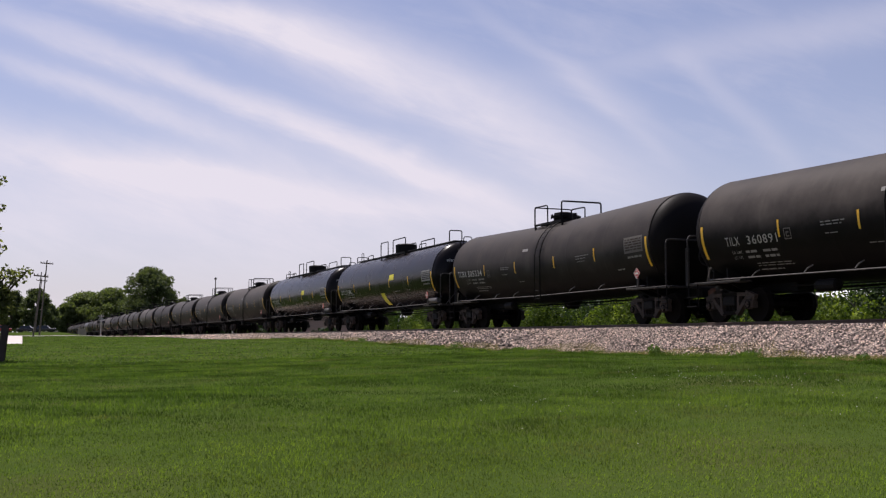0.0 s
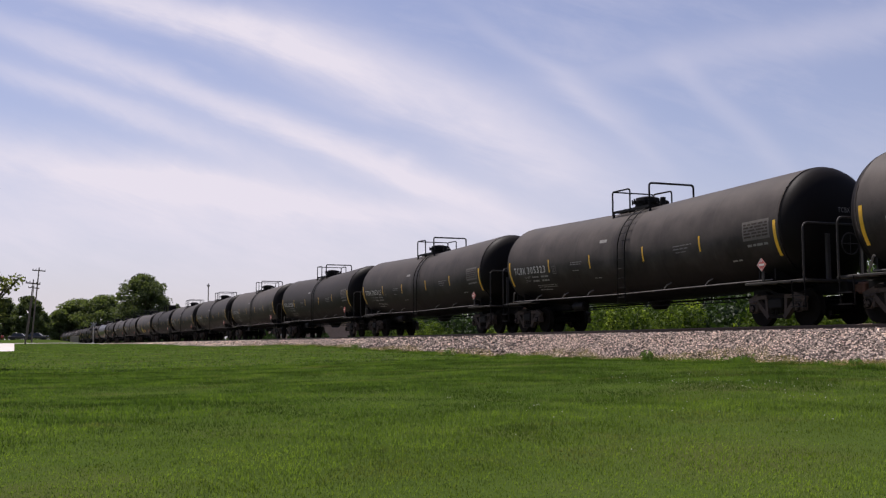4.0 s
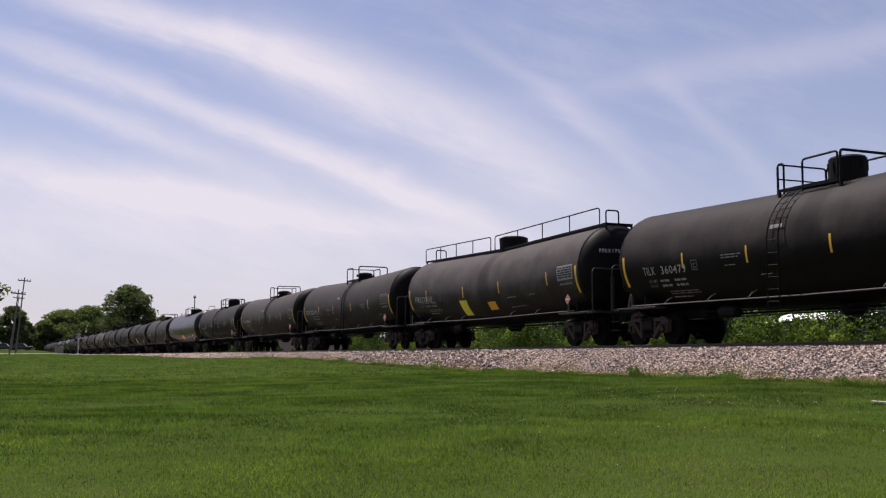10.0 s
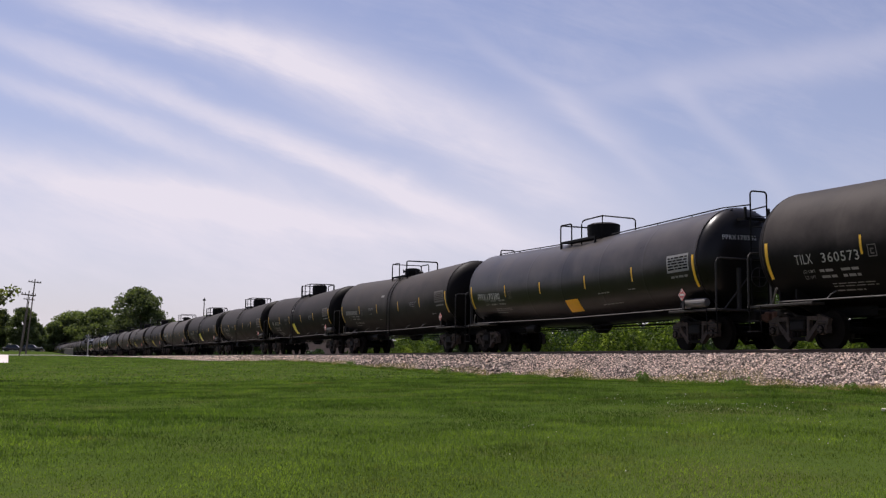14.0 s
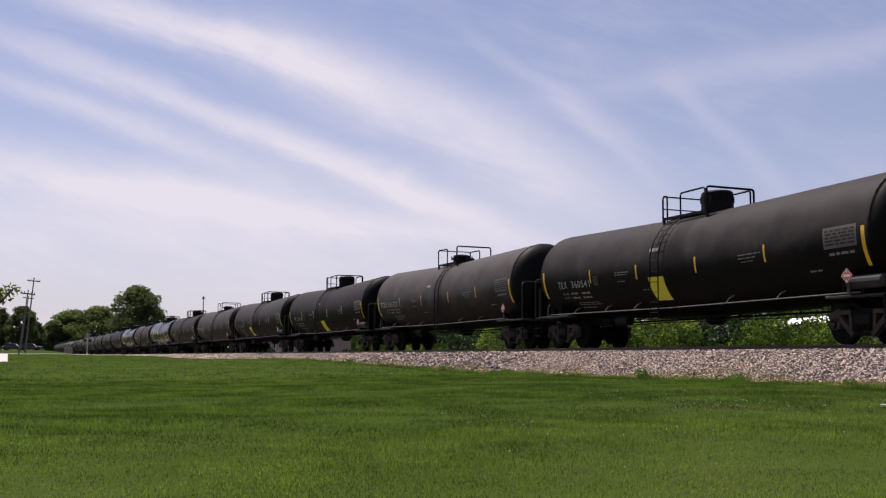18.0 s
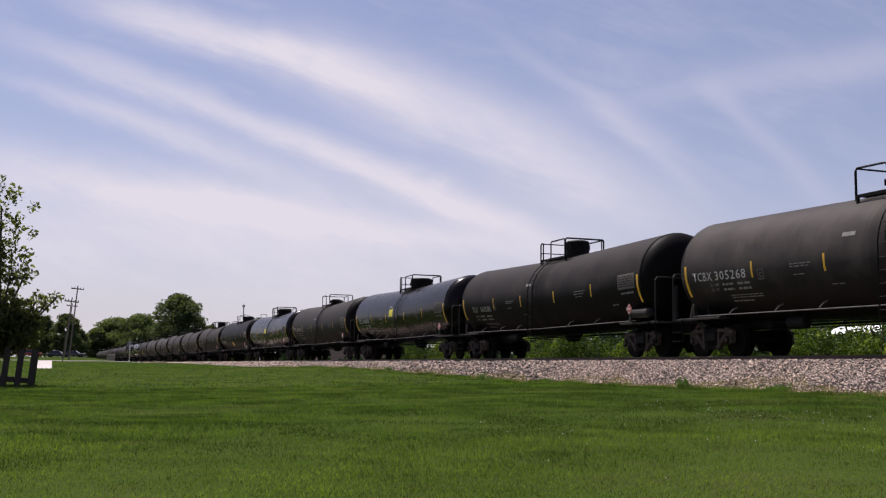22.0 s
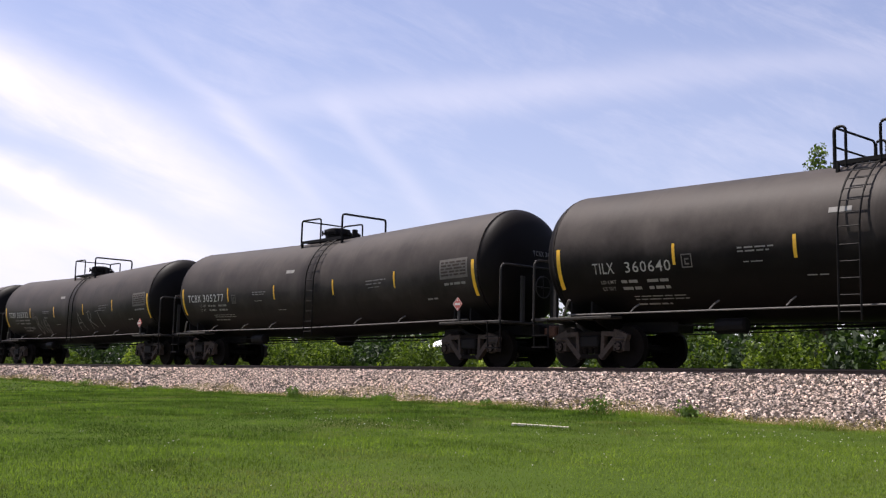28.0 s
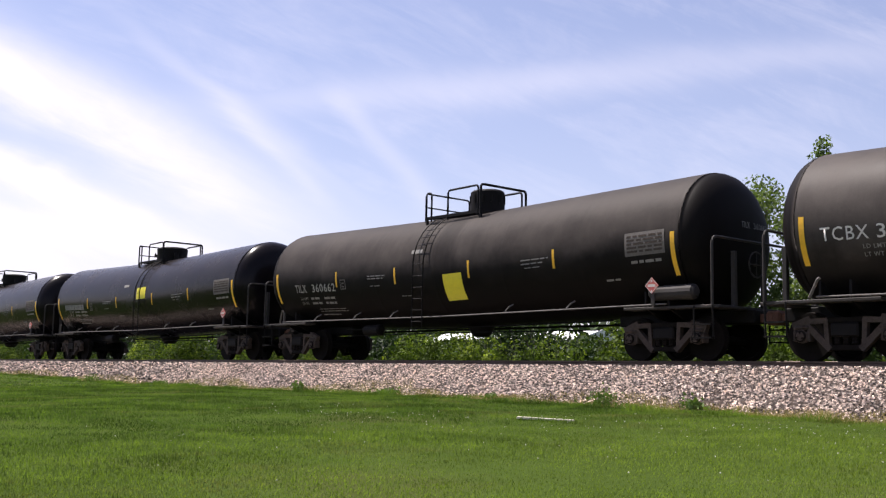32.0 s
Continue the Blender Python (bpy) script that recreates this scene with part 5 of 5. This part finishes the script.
# the young tree on the lawn, between the posts of its timber guard
YOUNG = (-37.0, -1.15)
DENSE = [(0.2, 0.5, 1.4, 0.5, 0.8), (0.0, -0.4, 1.5, 0.7, 0.8), (0.2, 0.85, 1.75, 0.60, 0.8), (0.0, 0.3, 1.9, 0.85, 0.8), (0.4, -0.5, 2.1, 0.95, 0.8), (-0.4, -1.2, 2.1, 0.95, 0.8), (0.3, 0.6, 2.35, 0.55, 0.9), (-0.3, 0.1, 2.6, 0.75, 0.8), (0.2, 1.1, 2.2, 0.40, 0.9), (0.0, -0.8, 2.8, 0.8, 0.9)]
OPEN_ = [(0.1, 1.45, 2.75, 0.32, 0.9), (0.0, 1.75, 2.95, 0.24, 0.9), (-0.1, 1.15, 2.85, 0.36, 0.9), (0.1, 0.3, 3.6, 0.6, 0.9), (0.0, 0.75, 3.7, 0.38, 1.0), (-0.2, -0.3, 3.9, 0.75, 0.9), (0.1, 0.0, 4.5, 0.7, 0.9), (0.0, 0.75, 4.3, 0.28, 1.0),
         (0.1, 0.9, 5.0, 0.22, 1.0), (0.0, 0.35, 5.3, 0.42, 1.0), (-0.1, -0.3, 5.5, 0.6, 1.0), (0.0, 0.9, 5.9, 0.22, 1.0), (0.1, 0.2, 6.2, 0.35, 1.0), (0.0, -0.4, 6.6, 0.4, 1.0)]
tree(YOUNG[0], YOUNG[1] - 0.35, 6.8, 3.8, "young lawn tree, thick below with thin upper branches", 33, 11500, 0.08, 1.1, "olive_leaf", 22, 0.1, OPEN_[:7] + DENSE * 3 + OPEN_[7:])
guard = thing("tree_guard", "dark timber guard of posts and rails round a young tree", "tree guard", m=pose(YOUNG[0], YOUNG[1], float(lawn(*YOUNG)) - 0.05, -5, 0, 0))
for x, y in ((0.5, 0.72), (0.5, -0.75), (-0.6, 0.75), (-0.6, -0.75), (0.5, 0.33), (0.5, -0.08)):
    part("post", box(bmesh.new(), x - 0.095, x + 0.095, y - 0.095, y + 0.095, 0, 1.25, 0.012), M["post"], guard)
for x0, x1, y0, y1 in ((0.47, 0.53, -0.75, 0.75), (-0.63, -0.57, -0.75, 0.75), (-0.6, 0.5, 0.72, 0.78), (-0.6, 0.5, -0.78, -0.72)):
    part("rail_board", box(bmesh.new(), x0, x1, y0, y1, 0.16, 0.32, 0.01), M["post"], guard)


# ---- poles, building, road and other things up the line ----
def utility_pole(x, y, h, lean, arm):
    p = thing("utility_pole", "grey wooden utility pole with crossarm, leaning slightly", "utility pole", "poles up the line", m=pose(x, y, float(lawn(x, y)) - 0.1, lean, 0, 0))
    part("pole", lathe(bmesh.new(), [(0, h * 0.0118), (h * 0.5, h * 0.0095), (h, h * 0.0072)], "z", 10), M["pole"], p)
    part("crossarm", box(bmesh.new(), -0.06, 0.06, -arm, arm, h - 0.55, h - 0.40, 0.01), M["pole"], p)
    for y_ in (-0.9, -0.45, 0.45, 0.9):
        part("insulator", lathe(bmesh.new(), [(h - 0.40, 0.03), (h - 0.30, 0.05), (h - 0.22, 0.03)], "z", 8, (0, y_ * arm, 0)), M["glass"], p)
    return p


def at_angle(az, reach):
    return -reach * math.cos(radians(az)), reach * math.sin(radians(az))


utility_pole(*at_angle(1.10, 165), 11.0, -4, 0.9)
utility_pole(*at_angle(0.80, 131), 7.6, -5.5, 0.8)
utility_pole(*at_angle(0.88, 215), 10.4, -5.5, 1.0)
utility_pole(*at_angle(9.75, 205), 11.4, 0, 0.25)


def building(x, y, w, d, h, wall, label, roof_h=1.2, windows=3, roof="roof"):
    b = thing("building", label, "building", m=pose(x, y, float(lawn(x, y)) - 0.1))
    part("wall", box(bmesh.new(), -w / 2, w / 2, -d / 2, d / 2, 0, h), M[wall], b)
    bm = bmesh.new()
    v = [bm.verts.new(p_) for p_ in ((-w / 2 - 0.3, -d / 2 - 0.3, h), (w / 2 + 0.3, -d / 2 - 0.3, h), (w / 2 + 0.3, d / 2 + 0.3, h), (-w / 2 - 0.3, d / 2 + 0.3, h), (-w / 2 - 0.3, 0, h + roof_h), (w / 2 + 0.3, 0, h + roof_h))]
    for f in ((0, 1, 5, 4), (2, 3, 4, 5), (0, 4, 3), (1, 2, 5), (3, 2, 1, 0)):
        bm.faces.new([v[k] for k in f])
    part("roof", bm, M[roof], b)
    for i in range(windows):
        cx = -w / 2 + w * (i + 0.5) / windows
        win = part("window", box(bmesh.new(), cx - 0.55, cx + 0.55, -d / 2 - 0.05, -d / 2 + 0.02, 1.1, 2.3, 0.01), M["pale"], b)
        part("pane", box(bmesh.new(), cx - 0.47, cx + 0.47, -d / 2 - 0.06, -d / 2 - 0.045, 1.18, 2.22), M["glass"], win)
    return b


building(-133, 36, 13, 8, 3.0, "brick", "low pinkish brick building across the track", 0.8, 3)
building(-37.8, 37.4, 10.4, 2.8, 1.85, "pale", "low white shed with a bright sheet-metal roof behind shrubs", 0.5, 0, "pale")



def crossing_signal(x, y):
    p = thing("crossing_signal", "pale grey signal mast with dark lamp hoods by the road crossing", "signal", m=pose(x, y, float(lawn(x, y)) - 0.05))
    part("mast", lathe(bmesh.new(), [(0, 0.09), (3.9, 0.08), (4.0, 0.03)], "z", 10), M["concrete"], p)
    part("base", lathe(bmesh.new(), [(0, 0.24), (0.35, 0.22), (0.42, 0.12)], "z", 10), M["concrete"], p)
    part("lamp_arm", box(bmesh.new(), -0.04, 0.04, -0.45, 0.45, 2.62, 2.70, 0.01), M["air"], p)
    for y_ in (-0.42, 0.42):
        lamp = part("lamp_hood", lathe(bmesh.new(), [(-0.06, 0.24), (0.02, 0.25), (0.05, 0.16), (0.22, 0.13)], "x", 14, (0, y_, 2.66)), M["black"], p)
        part("lens", lathe(bmesh.new(), [(0.225, 0.10), (0.235, 0.005)], "x", 12, (0, y_, 2.66)), M["glass"], lamp)
    for turn in (-38, 38):
        part("cross_board", crossed(turn), M["clean_panel"], p)
    return p


def crossed(turn):
    """One board of a crossbuck, turned about the mast's axis."""
    bm = box(bmesh.new(), 0.085, 0.105, -0.6, 0.6, -0.11, 0.11, 0.008)
    bmesh.ops.transform(bm, matrix=pose(0.02 if turn > 0 else 0, 0, 3.45, turn, 0, 0), verts=bm.verts)
    return bm


def relay_cabinet(x, y):
    c = thing("relay_cabinet", "tan sheet-metal relay cabinet with pitched lid beside the track", "cabinet", m=pose(x, y, float(lawn(x, y)) - 0.05))
    part("plinth", box(bmesh.new(), -0.6, 0.6, -0.85, 0.85, 0, 0.2, 0.02), M["concrete"], c)
    part("body", box(bmesh.new(), -0.5, 0.5, -0.75, 0.75, 0.2, 1.45, 0.02), M["tan"], c)
    part("lid", box(bmesh.new(), -0.58, 0.58, -0.82, 0.82, 1.45, 1.55, 0.03), M["tan"], c)
    for y_ in (-0.37, 0.37):
        door = part("cabinet_door", box(bmesh.new(), 0.5, 0.525, y_ - 0.34, y_ + 0.34, 0.28, 1.38, 0.008), M["tan"], c)
        part("handle", box(bmesh.new(), 0.525, 0.56, y_ * 0.35 - 0.02, y_ * 0.35 + 0.02, 0.75, 0.95, 0.006), M["air"], door)
    return c


crossing_signal(*at_angle(4.04, 198))
relay_cabinet(*at_angle(3.13, 218))

# side road at the far end of the lawn
road = thing("road", "pale worn asphalt side road beyond the lawn", "road", kind="structure",
             data=sheet("road", np.linspace(-150, -143, 10), np.linspace(-60, 15, 60), lambda x, y: lawn(x, y) + 0.04, M["road"]))
slab = thing("concrete_slab", "pale concrete slab on the lawn by the drive", "slab", m=pose(*at_angle(0.30, 62), float(lawn(-62, 0.4)) + 0.12, 0, 12, 0),
             data=mesh_of("concrete_slab", box(bmesh.new(), -1.1, 1.1, -1.0, 0.02, -0.15, 0.06, 0.02), M["concrete"]))


def parked_car(x, y, turn, paint, label):
    c = thing("parked_car", label, "car", "parked cars", m=pose(x, y, float(lawn(x, y)), 0, 0, turn))
    bm = box(bmesh.new(), -2.2, 2.2, -0.88, 0.88, 0.3, 0.88, 0.12)
    part("body", bm, M[paint], c)
    bm = bmesh.new()
    lo = [bm.verts.new(p_) for p_ in ((-1.7, -0.8, 0.86), (1.1, -0.8, 0.86), (1.1, 0.8, 0.86), (-1.7, 0.8, 0.86))]
    hi = [bm.verts.new(p_) for p_ in ((-1.2, -0.65, 1.42), (0.4, -0.65, 1.42), (0.4, 0.65, 1.42), (-1.2, 0.65, 1.42))]
    bm.faces.new(hi)
    for k in range(4):
        bm.faces.new((lo[k], lo[(k + 1) % 4], hi[(k + 1) % 4], hi[k]))
    part("cabin_glass", bm, M["glass"], c)
    part("roof", box(bmesh.new(), -1.25, 0.45, -0.68, 0.68, 1.41, 1.46, 0.02), M[paint], c)
    for x_ in (-1.35, 1.35):
        for y_ in (-0.85, 0.85):
            part("wheel", lathe(bmesh.new(), [(-0.1, 0.2), (-0.1, 0.32), (0.1, 0.32), (0.1, 0.2)], "y", 14, (x_, y_, 0.32)), M["rubber"], c)
    return c


for az, reach, paint, label in ((1.35, 235, "car_dark", "dark parked car beyond the lawn"), (0.55, 240, "car_dark", "dark parked car beyond the lawn"), (-0.75, 230, "car_red", "red parked car beyond the lawn")):
    parked_car(*at_angle(az, reach), 80, paint, label)

plank = thing("white_board", "white painted board lying in the lawn near the ballast", "board", m=pose(*at_angle(46.2, 15.8), float(lawn(*at_angle(46.2, 15.8))) + 0.03, 0, 2, 40),
              data=mesh_of("white_board", box(bmesh.new(), -0.42, 0.42, -0.05, 0.05, -0.03, 0.008, 0.006), M["plank"]))


# ---- grass, clover and weeds ----
def wedge(rng, n, r0, r1, a0, a1, power):
    """Places on the lawn between two bearings, denser near the camera."""
    r = r0 + (r1 - r0) * rng.random(n) ** power
    a = np.radians(rng.uniform(a0, a1, n))
    return -r * np.cos(a), r * np.sin(a)


def blades(rng, x, y, h, w, bend=0.5, base=None):
    n = len(x)
    z = lawn(x, y) if base is None else base
    a = rng.uniform(0, 2 * np.pi, n)
    d = np.stack([np.cos(a), np.sin(a), np.zeros(n)], 1)
    s = np.stack([-np.sin(a), np.cos(a), np.zeros(n)], 1) * (w / 2)[:, None]
    p0 = np.stack([x, y, z - 0.01], 1)
    tip = p0 + d * (h * bend * rng.uniform(0.2, 1.6, n))[:, None] + np.array([0, 0, 1.0]) * h[:, None]
    v = np.stack([p0 - s, p0 + s, tip + s * 0.3, tip - s * 0.3], 1)
    return v.reshape(-1, 3), np.arange(4 * n).reshape(n, 4)


rng = np.random.default_rng(5)
x, y = wedge(rng, 520000, 5.0, 34.0, -6, 70, 1.2)
keep = y < foot_line(x) + 0.25 * rng.random(len(x))
x, y = x[keep], y[keep]
patchy = 0.85 + 0.25 * np.array(np.sin(x * 0.7 + 2 * np.sin(y * 0.5)) * np.sin(y * 0.9 + x * 0.2))
reach = np.hypot(x, y)
v, f = blades(rng, x, y, rng.uniform(0.017, 0.040, len(x)) * patchy * (1 + reach / 60), rng.uniform(0.0048, 0.0088, len(x)) * (0.7 + reach / 15), 0.55)
thing("lawn_grass", "short mown green grass blades", "grass", kind="stuff", data=quick_mesh("lawn_grass", v, f, 4, M["grass"]))
x, y = wedge(rng, 110000, 30.0, 130.0, -4, 40, 1.0)
keep = y < foot_line(x)
x, y = x[keep], y[keep]
v, f = blades(rng, x, y, rng.uniform(0.025, 0.055, len(x)), rng.uniform(0.04, 0.085, len(x)), 1.0)
thing("lawn_grass", "short mown green grass farther off", "grass", kind="stuff", data=quick_mesh("lawn_grass", v, f, 4, M["grass"]))
# the same grass round and behind the camera
a = rng.uniform(0, 2 * np.pi, 50000)
reach = 0.4 + 17.0 * rng.random(len(a)) ** 0.7
x, y = reach * np.cos(a), reach * np.sin(a)
bearing = np.degrees(np.arctan2(y, -x))
keep = ((reach < 5.0) | (bearing < -6) | (bearing > 70)) & (y < foot_line(x))
x, y, reach = x[keep], y[keep], reach[keep]
v, f = blades(rng, x, y, rng.uniform(0.025, 0.06, len(x)), rng.uniform(0.005, 0.009, len(x)) * (0.7 + reach / 14))
thing("lawn_grass", "short mown green grass behind the camera", "grass", kind="stuff", data=quick_mesh("lawn_grass", v, f, 4, M["grass"]))
def bank(x, y):
    """Height of the lawn or of the ballast slope above it."""
    near = foot_line(x)
    c_ = np.clip((y - near) / (TRACK_Y - 1.75 - near), 0.0, 1.0)
    zf = lawn(x, near) - 0.03
    return np.maximum(lawn(x, y), np.where(c_ > 0, zf + (SHOULDER - zf) * np.maximum(c_, 1e-4) ** 0.92, -1.0))


# longer unmown grass against the stones
x = np.concatenate([rng.uniform(-70, 2, 24000)] + [rng.normal(c_, 0.28, 260) for c_ in rng.uniform(-45, 1, 70)])
y = foot_line(x) - 0.50 + 0.60 * rng.random(len(x)) ** 1.5
tuft = 0.55 + 0.9 * np.clip(np.sin(x * 2.3 + 1.7 * np.sin(x * 0.7)) * np.sin(x * 0.9 + 0.5) + 0.35, 0, 1)
board_x, board_y = at_angle(46.2, 15.7)
x = np.concatenate([x, board_x + rng.normal(0, 0.45, 420)])
y = np.concatenate([y, board_y + rng.normal(0, 0.09, 420) - 0.1])
tuft = np.concatenate([tuft, np.full(420, 0.75)])
v, f = blades(rng, x, y, rng.uniform(0.03, 0.10, len(x)) * tuft, rng.uniform(0.010, 0.018, len(x)), 0.8, bank(x, y))
thing("edge_grass", "longer unmown grass along the foot of the ballast", "grass", kind="stuff", data=quick_mesh("edge_grass", v, f, 4, M["grass"]))
x = rng.uniform(-80, 2, 40000)
y = foot_line(x) - 0.12 + (0.50 + 0.2 * np.sin(x * 0.8)) * rng.random(len(x)) ** 1.3
v, f = blades(rng, x, y, rng.uniform(0.03, 0.09, len(x)), rng.uniform(0.010, 0.020, len(x)), 1.1, bank(x, y))
near_x = rng.uniform(-17, 2, 9000)
near_y = foot_line(near_x) - 0.25 + 0.45 * rng.random(len(near_x))
v2, f2 = blades(rng, near_x, near_y, rng.uniform(0.05, 0.15, len(near_x)) * (0.6 + 0.4 * np.sin(near_x * 1.9)), rng.uniform(0.008, 0.015, len(near_x)), 0.7, bank(near_x, near_y))
v, f = np.concatenate([v, v2]), np.concatenate([f, f2 + len(v)])
thing("dry_grass", "tan dead grass along the edge of the ballast", "grass", kind="stuff", data=quick_mesh("dry_grass", v, f, 4, M["straw"]))
# clover heads, in drifts
pts = []
for az, reach, n, sx, sy in ((35.5, 15.3, 70, 1.3, 0.25), (38.5, 15.8, 40, 1.3, 0.15), (33, 11.5, 10, 1.5, 0.8), (41, 13, 14, 1.6, 0.8), (50, 14, 110, 2.4, 1.0), (30, 10, 14, 2.0, 1.2), (45, 10, 22, 2.0, 1.0), (22, 12, 8, 2.0, 1.0), (55, 11, 60, 2.2, 1.2), (58, 14.0, 70, 1.6, 0.7)):
    cx, cy = at_angle(az, reach)
    n = int(n * 0.62)
    pts.append(np.stack([cx + rng.normal(0, sx, n), cy + rng.normal(0, sy, n)], 1))
pts = np.concatenate(pts)
pts = pts[pts[:, 1] < 15.2]
c = np.stack([pts[:, 0], pts[:, 1], lawn(pts[:, 0], pts[:, 1]) + rng.uniform(0.05, 0.11, len(pts))], 1)
octa = np.array([(1, 0, 0), (0, 1, 0), (-1, 0, 0), (0, -1, 0), (0, 0, 1), (0, 0, -1)], float)
tri = np.array([(0, 1, 4), (1, 2, 4), (2, 3, 4), (3, 0, 4), (1, 0, 5), (2, 1, 5), (3, 2, 5), (0, 3, 5)])
v = (c[:, None] + octa[None] * rng.uniform(0.0045, 0.0085, (len(c), 1, 1))).reshape(-1, 3)
f = (np.arange(len(c))[:, None, None] * 6 + tri[None]).reshape(-1, 3)
thing("clover_flowers", "small white clover heads scattered in the lawn", "flowers", kind="stuff", data=quick_mesh("clover_flowers", v, f, 3, M["clover"]))


def weed(az, height, width, seed):
    """A clump of broad-leaved weed at the foot of the ballast."""
    r_ = np.random.default_rng(seed)
    x_ = -15.9 / math.tan(radians(az))
    for _ in range(3):
        x_ = -float(foot_line(x_)) / math.tan(radians(az))
    y_ = float(foot_line(x_)) - 0.02
    w = thing("weed", "leafy green weed clump at the foot of the ballast", "weed", "weeds along the ballast", m=pose(x_, y_, float(lawn(x_, y_))))
    n = 160
    c_ = np.stack([r_.normal(0, width / 3, n), r_.normal(0, width / 4, n), np.abs(r_.normal(0.45, 0.28, n)) * height], 1)
    v_, f_ = leaf_quads(r_, c_, 0.045 * r_.uniform(0.6, 1.5, n))
    part("foliage", quick_mesh("foliage", v_, f_, 4, M["weed"]), None, w)
    bm = bmesh.new()
    for _ in range(7):
        a, b = r_.normal(0, width / 4, 2)
        tube(bm, [(a * 0.3, b * 0.3, 0), (a, b, height * r_.uniform(0.6, 1.0))], 0.006, 4)
    tagged(part("stalk", bm, M["weed"], w), kind="stuff")
    return w


for i, (az, h, w) in enumerate([(17.8, 0.25, 0.45), (22.6, 0.25, 0.45), (26, 0.15, 0.35), (33.05, 0.24, 0.3), (37.8, 0.15, 0.6), (49.2, 0.36, 0.45), (53.8, 0.26, 0.35), (43.3, 0.13, 0.25)]):
    weed(az, h, w, 200 + i)

# ---- loose stones on the ballast slope, and the sleepers ----
ico = bmesh.new()
bmesh.ops.create_cube(ico, size=1.4)
bmesh.ops.triangulate(ico, faces=ico.faces[:])
ico_v = np.array([q.co for q in ico.verts])
ico_f = np.array([[q.index for q in fc.verts] for fc in ico.faces])
ico.free()


def stones(name, label, x0, x1, n, size, seed):
    r_ = np.random.default_rng(seed)
    x_ = r_.uniform(x0, x1, n)
    near = foot_line(x_)
    c_ = r_.random(n) ** 0.9 * 1.06 - 0.05
    y_ = near + (TRACK_Y - 1.75 - near) * c_
    zf = lawn(x_, near) - 0.03
    z_ = zf + (SHOULDER - zf) * np.clip(c_, 0.001, 1.2) ** 0.92
    s = r_.uniform(0.6, 1.35, (n, 1, 1)) * size
    body = ico_v[None] * r_.uniform(0.55, 1.25, (n, len(ico_v), 1)) * r_.uniform(0.65, 1.2, (n, 1, 3)) * s
    v_ = body + np.stack([x_, y_, z_], 1)[:, None]
    f_ = np.arange(n)[:, None, None] * len(ico_v) + ico_f[None]
    return thing(name, label, "ballast stones", kind="stuff", data=quick_mesh(name, v_, f_.reshape(-1, 3), 3, M["stone"]))


stones("ballast_stones", "loose angular pale grey and pinkish ballast stones", -34, 3, 60000, 0.0228, 21)
stones("ballast_stones", "loose pale ballast stones farther along the bank", -80, -34, 14000, 0.042, 22)
stones("ballast_stones", "pale ballast stones on the bank far up the line", -170, -80, 28000, 0.065, 23)
stones("ballast_stones", "pale ballast by the distant road crossing", -265, -170, 18000, 0.10, 24)

tie_me = mesh_of("sleeper", box(bmesh.new(), -0.115, 0.115, -1.3, 1.3, -0.17, 0.0, 0.01), M["tie"])
track = thing("track_bed", "row of weathered wooden sleepers under the rails", "sleepers", kind="structure", m=pose(0, TRACK_Y, RAIL_TOP - 0.172))
for i in range(140):
    s = part("sleeper", tie_me, None, track)
    s.location = (3 - 0.53 * i, 0, 0)

motions()
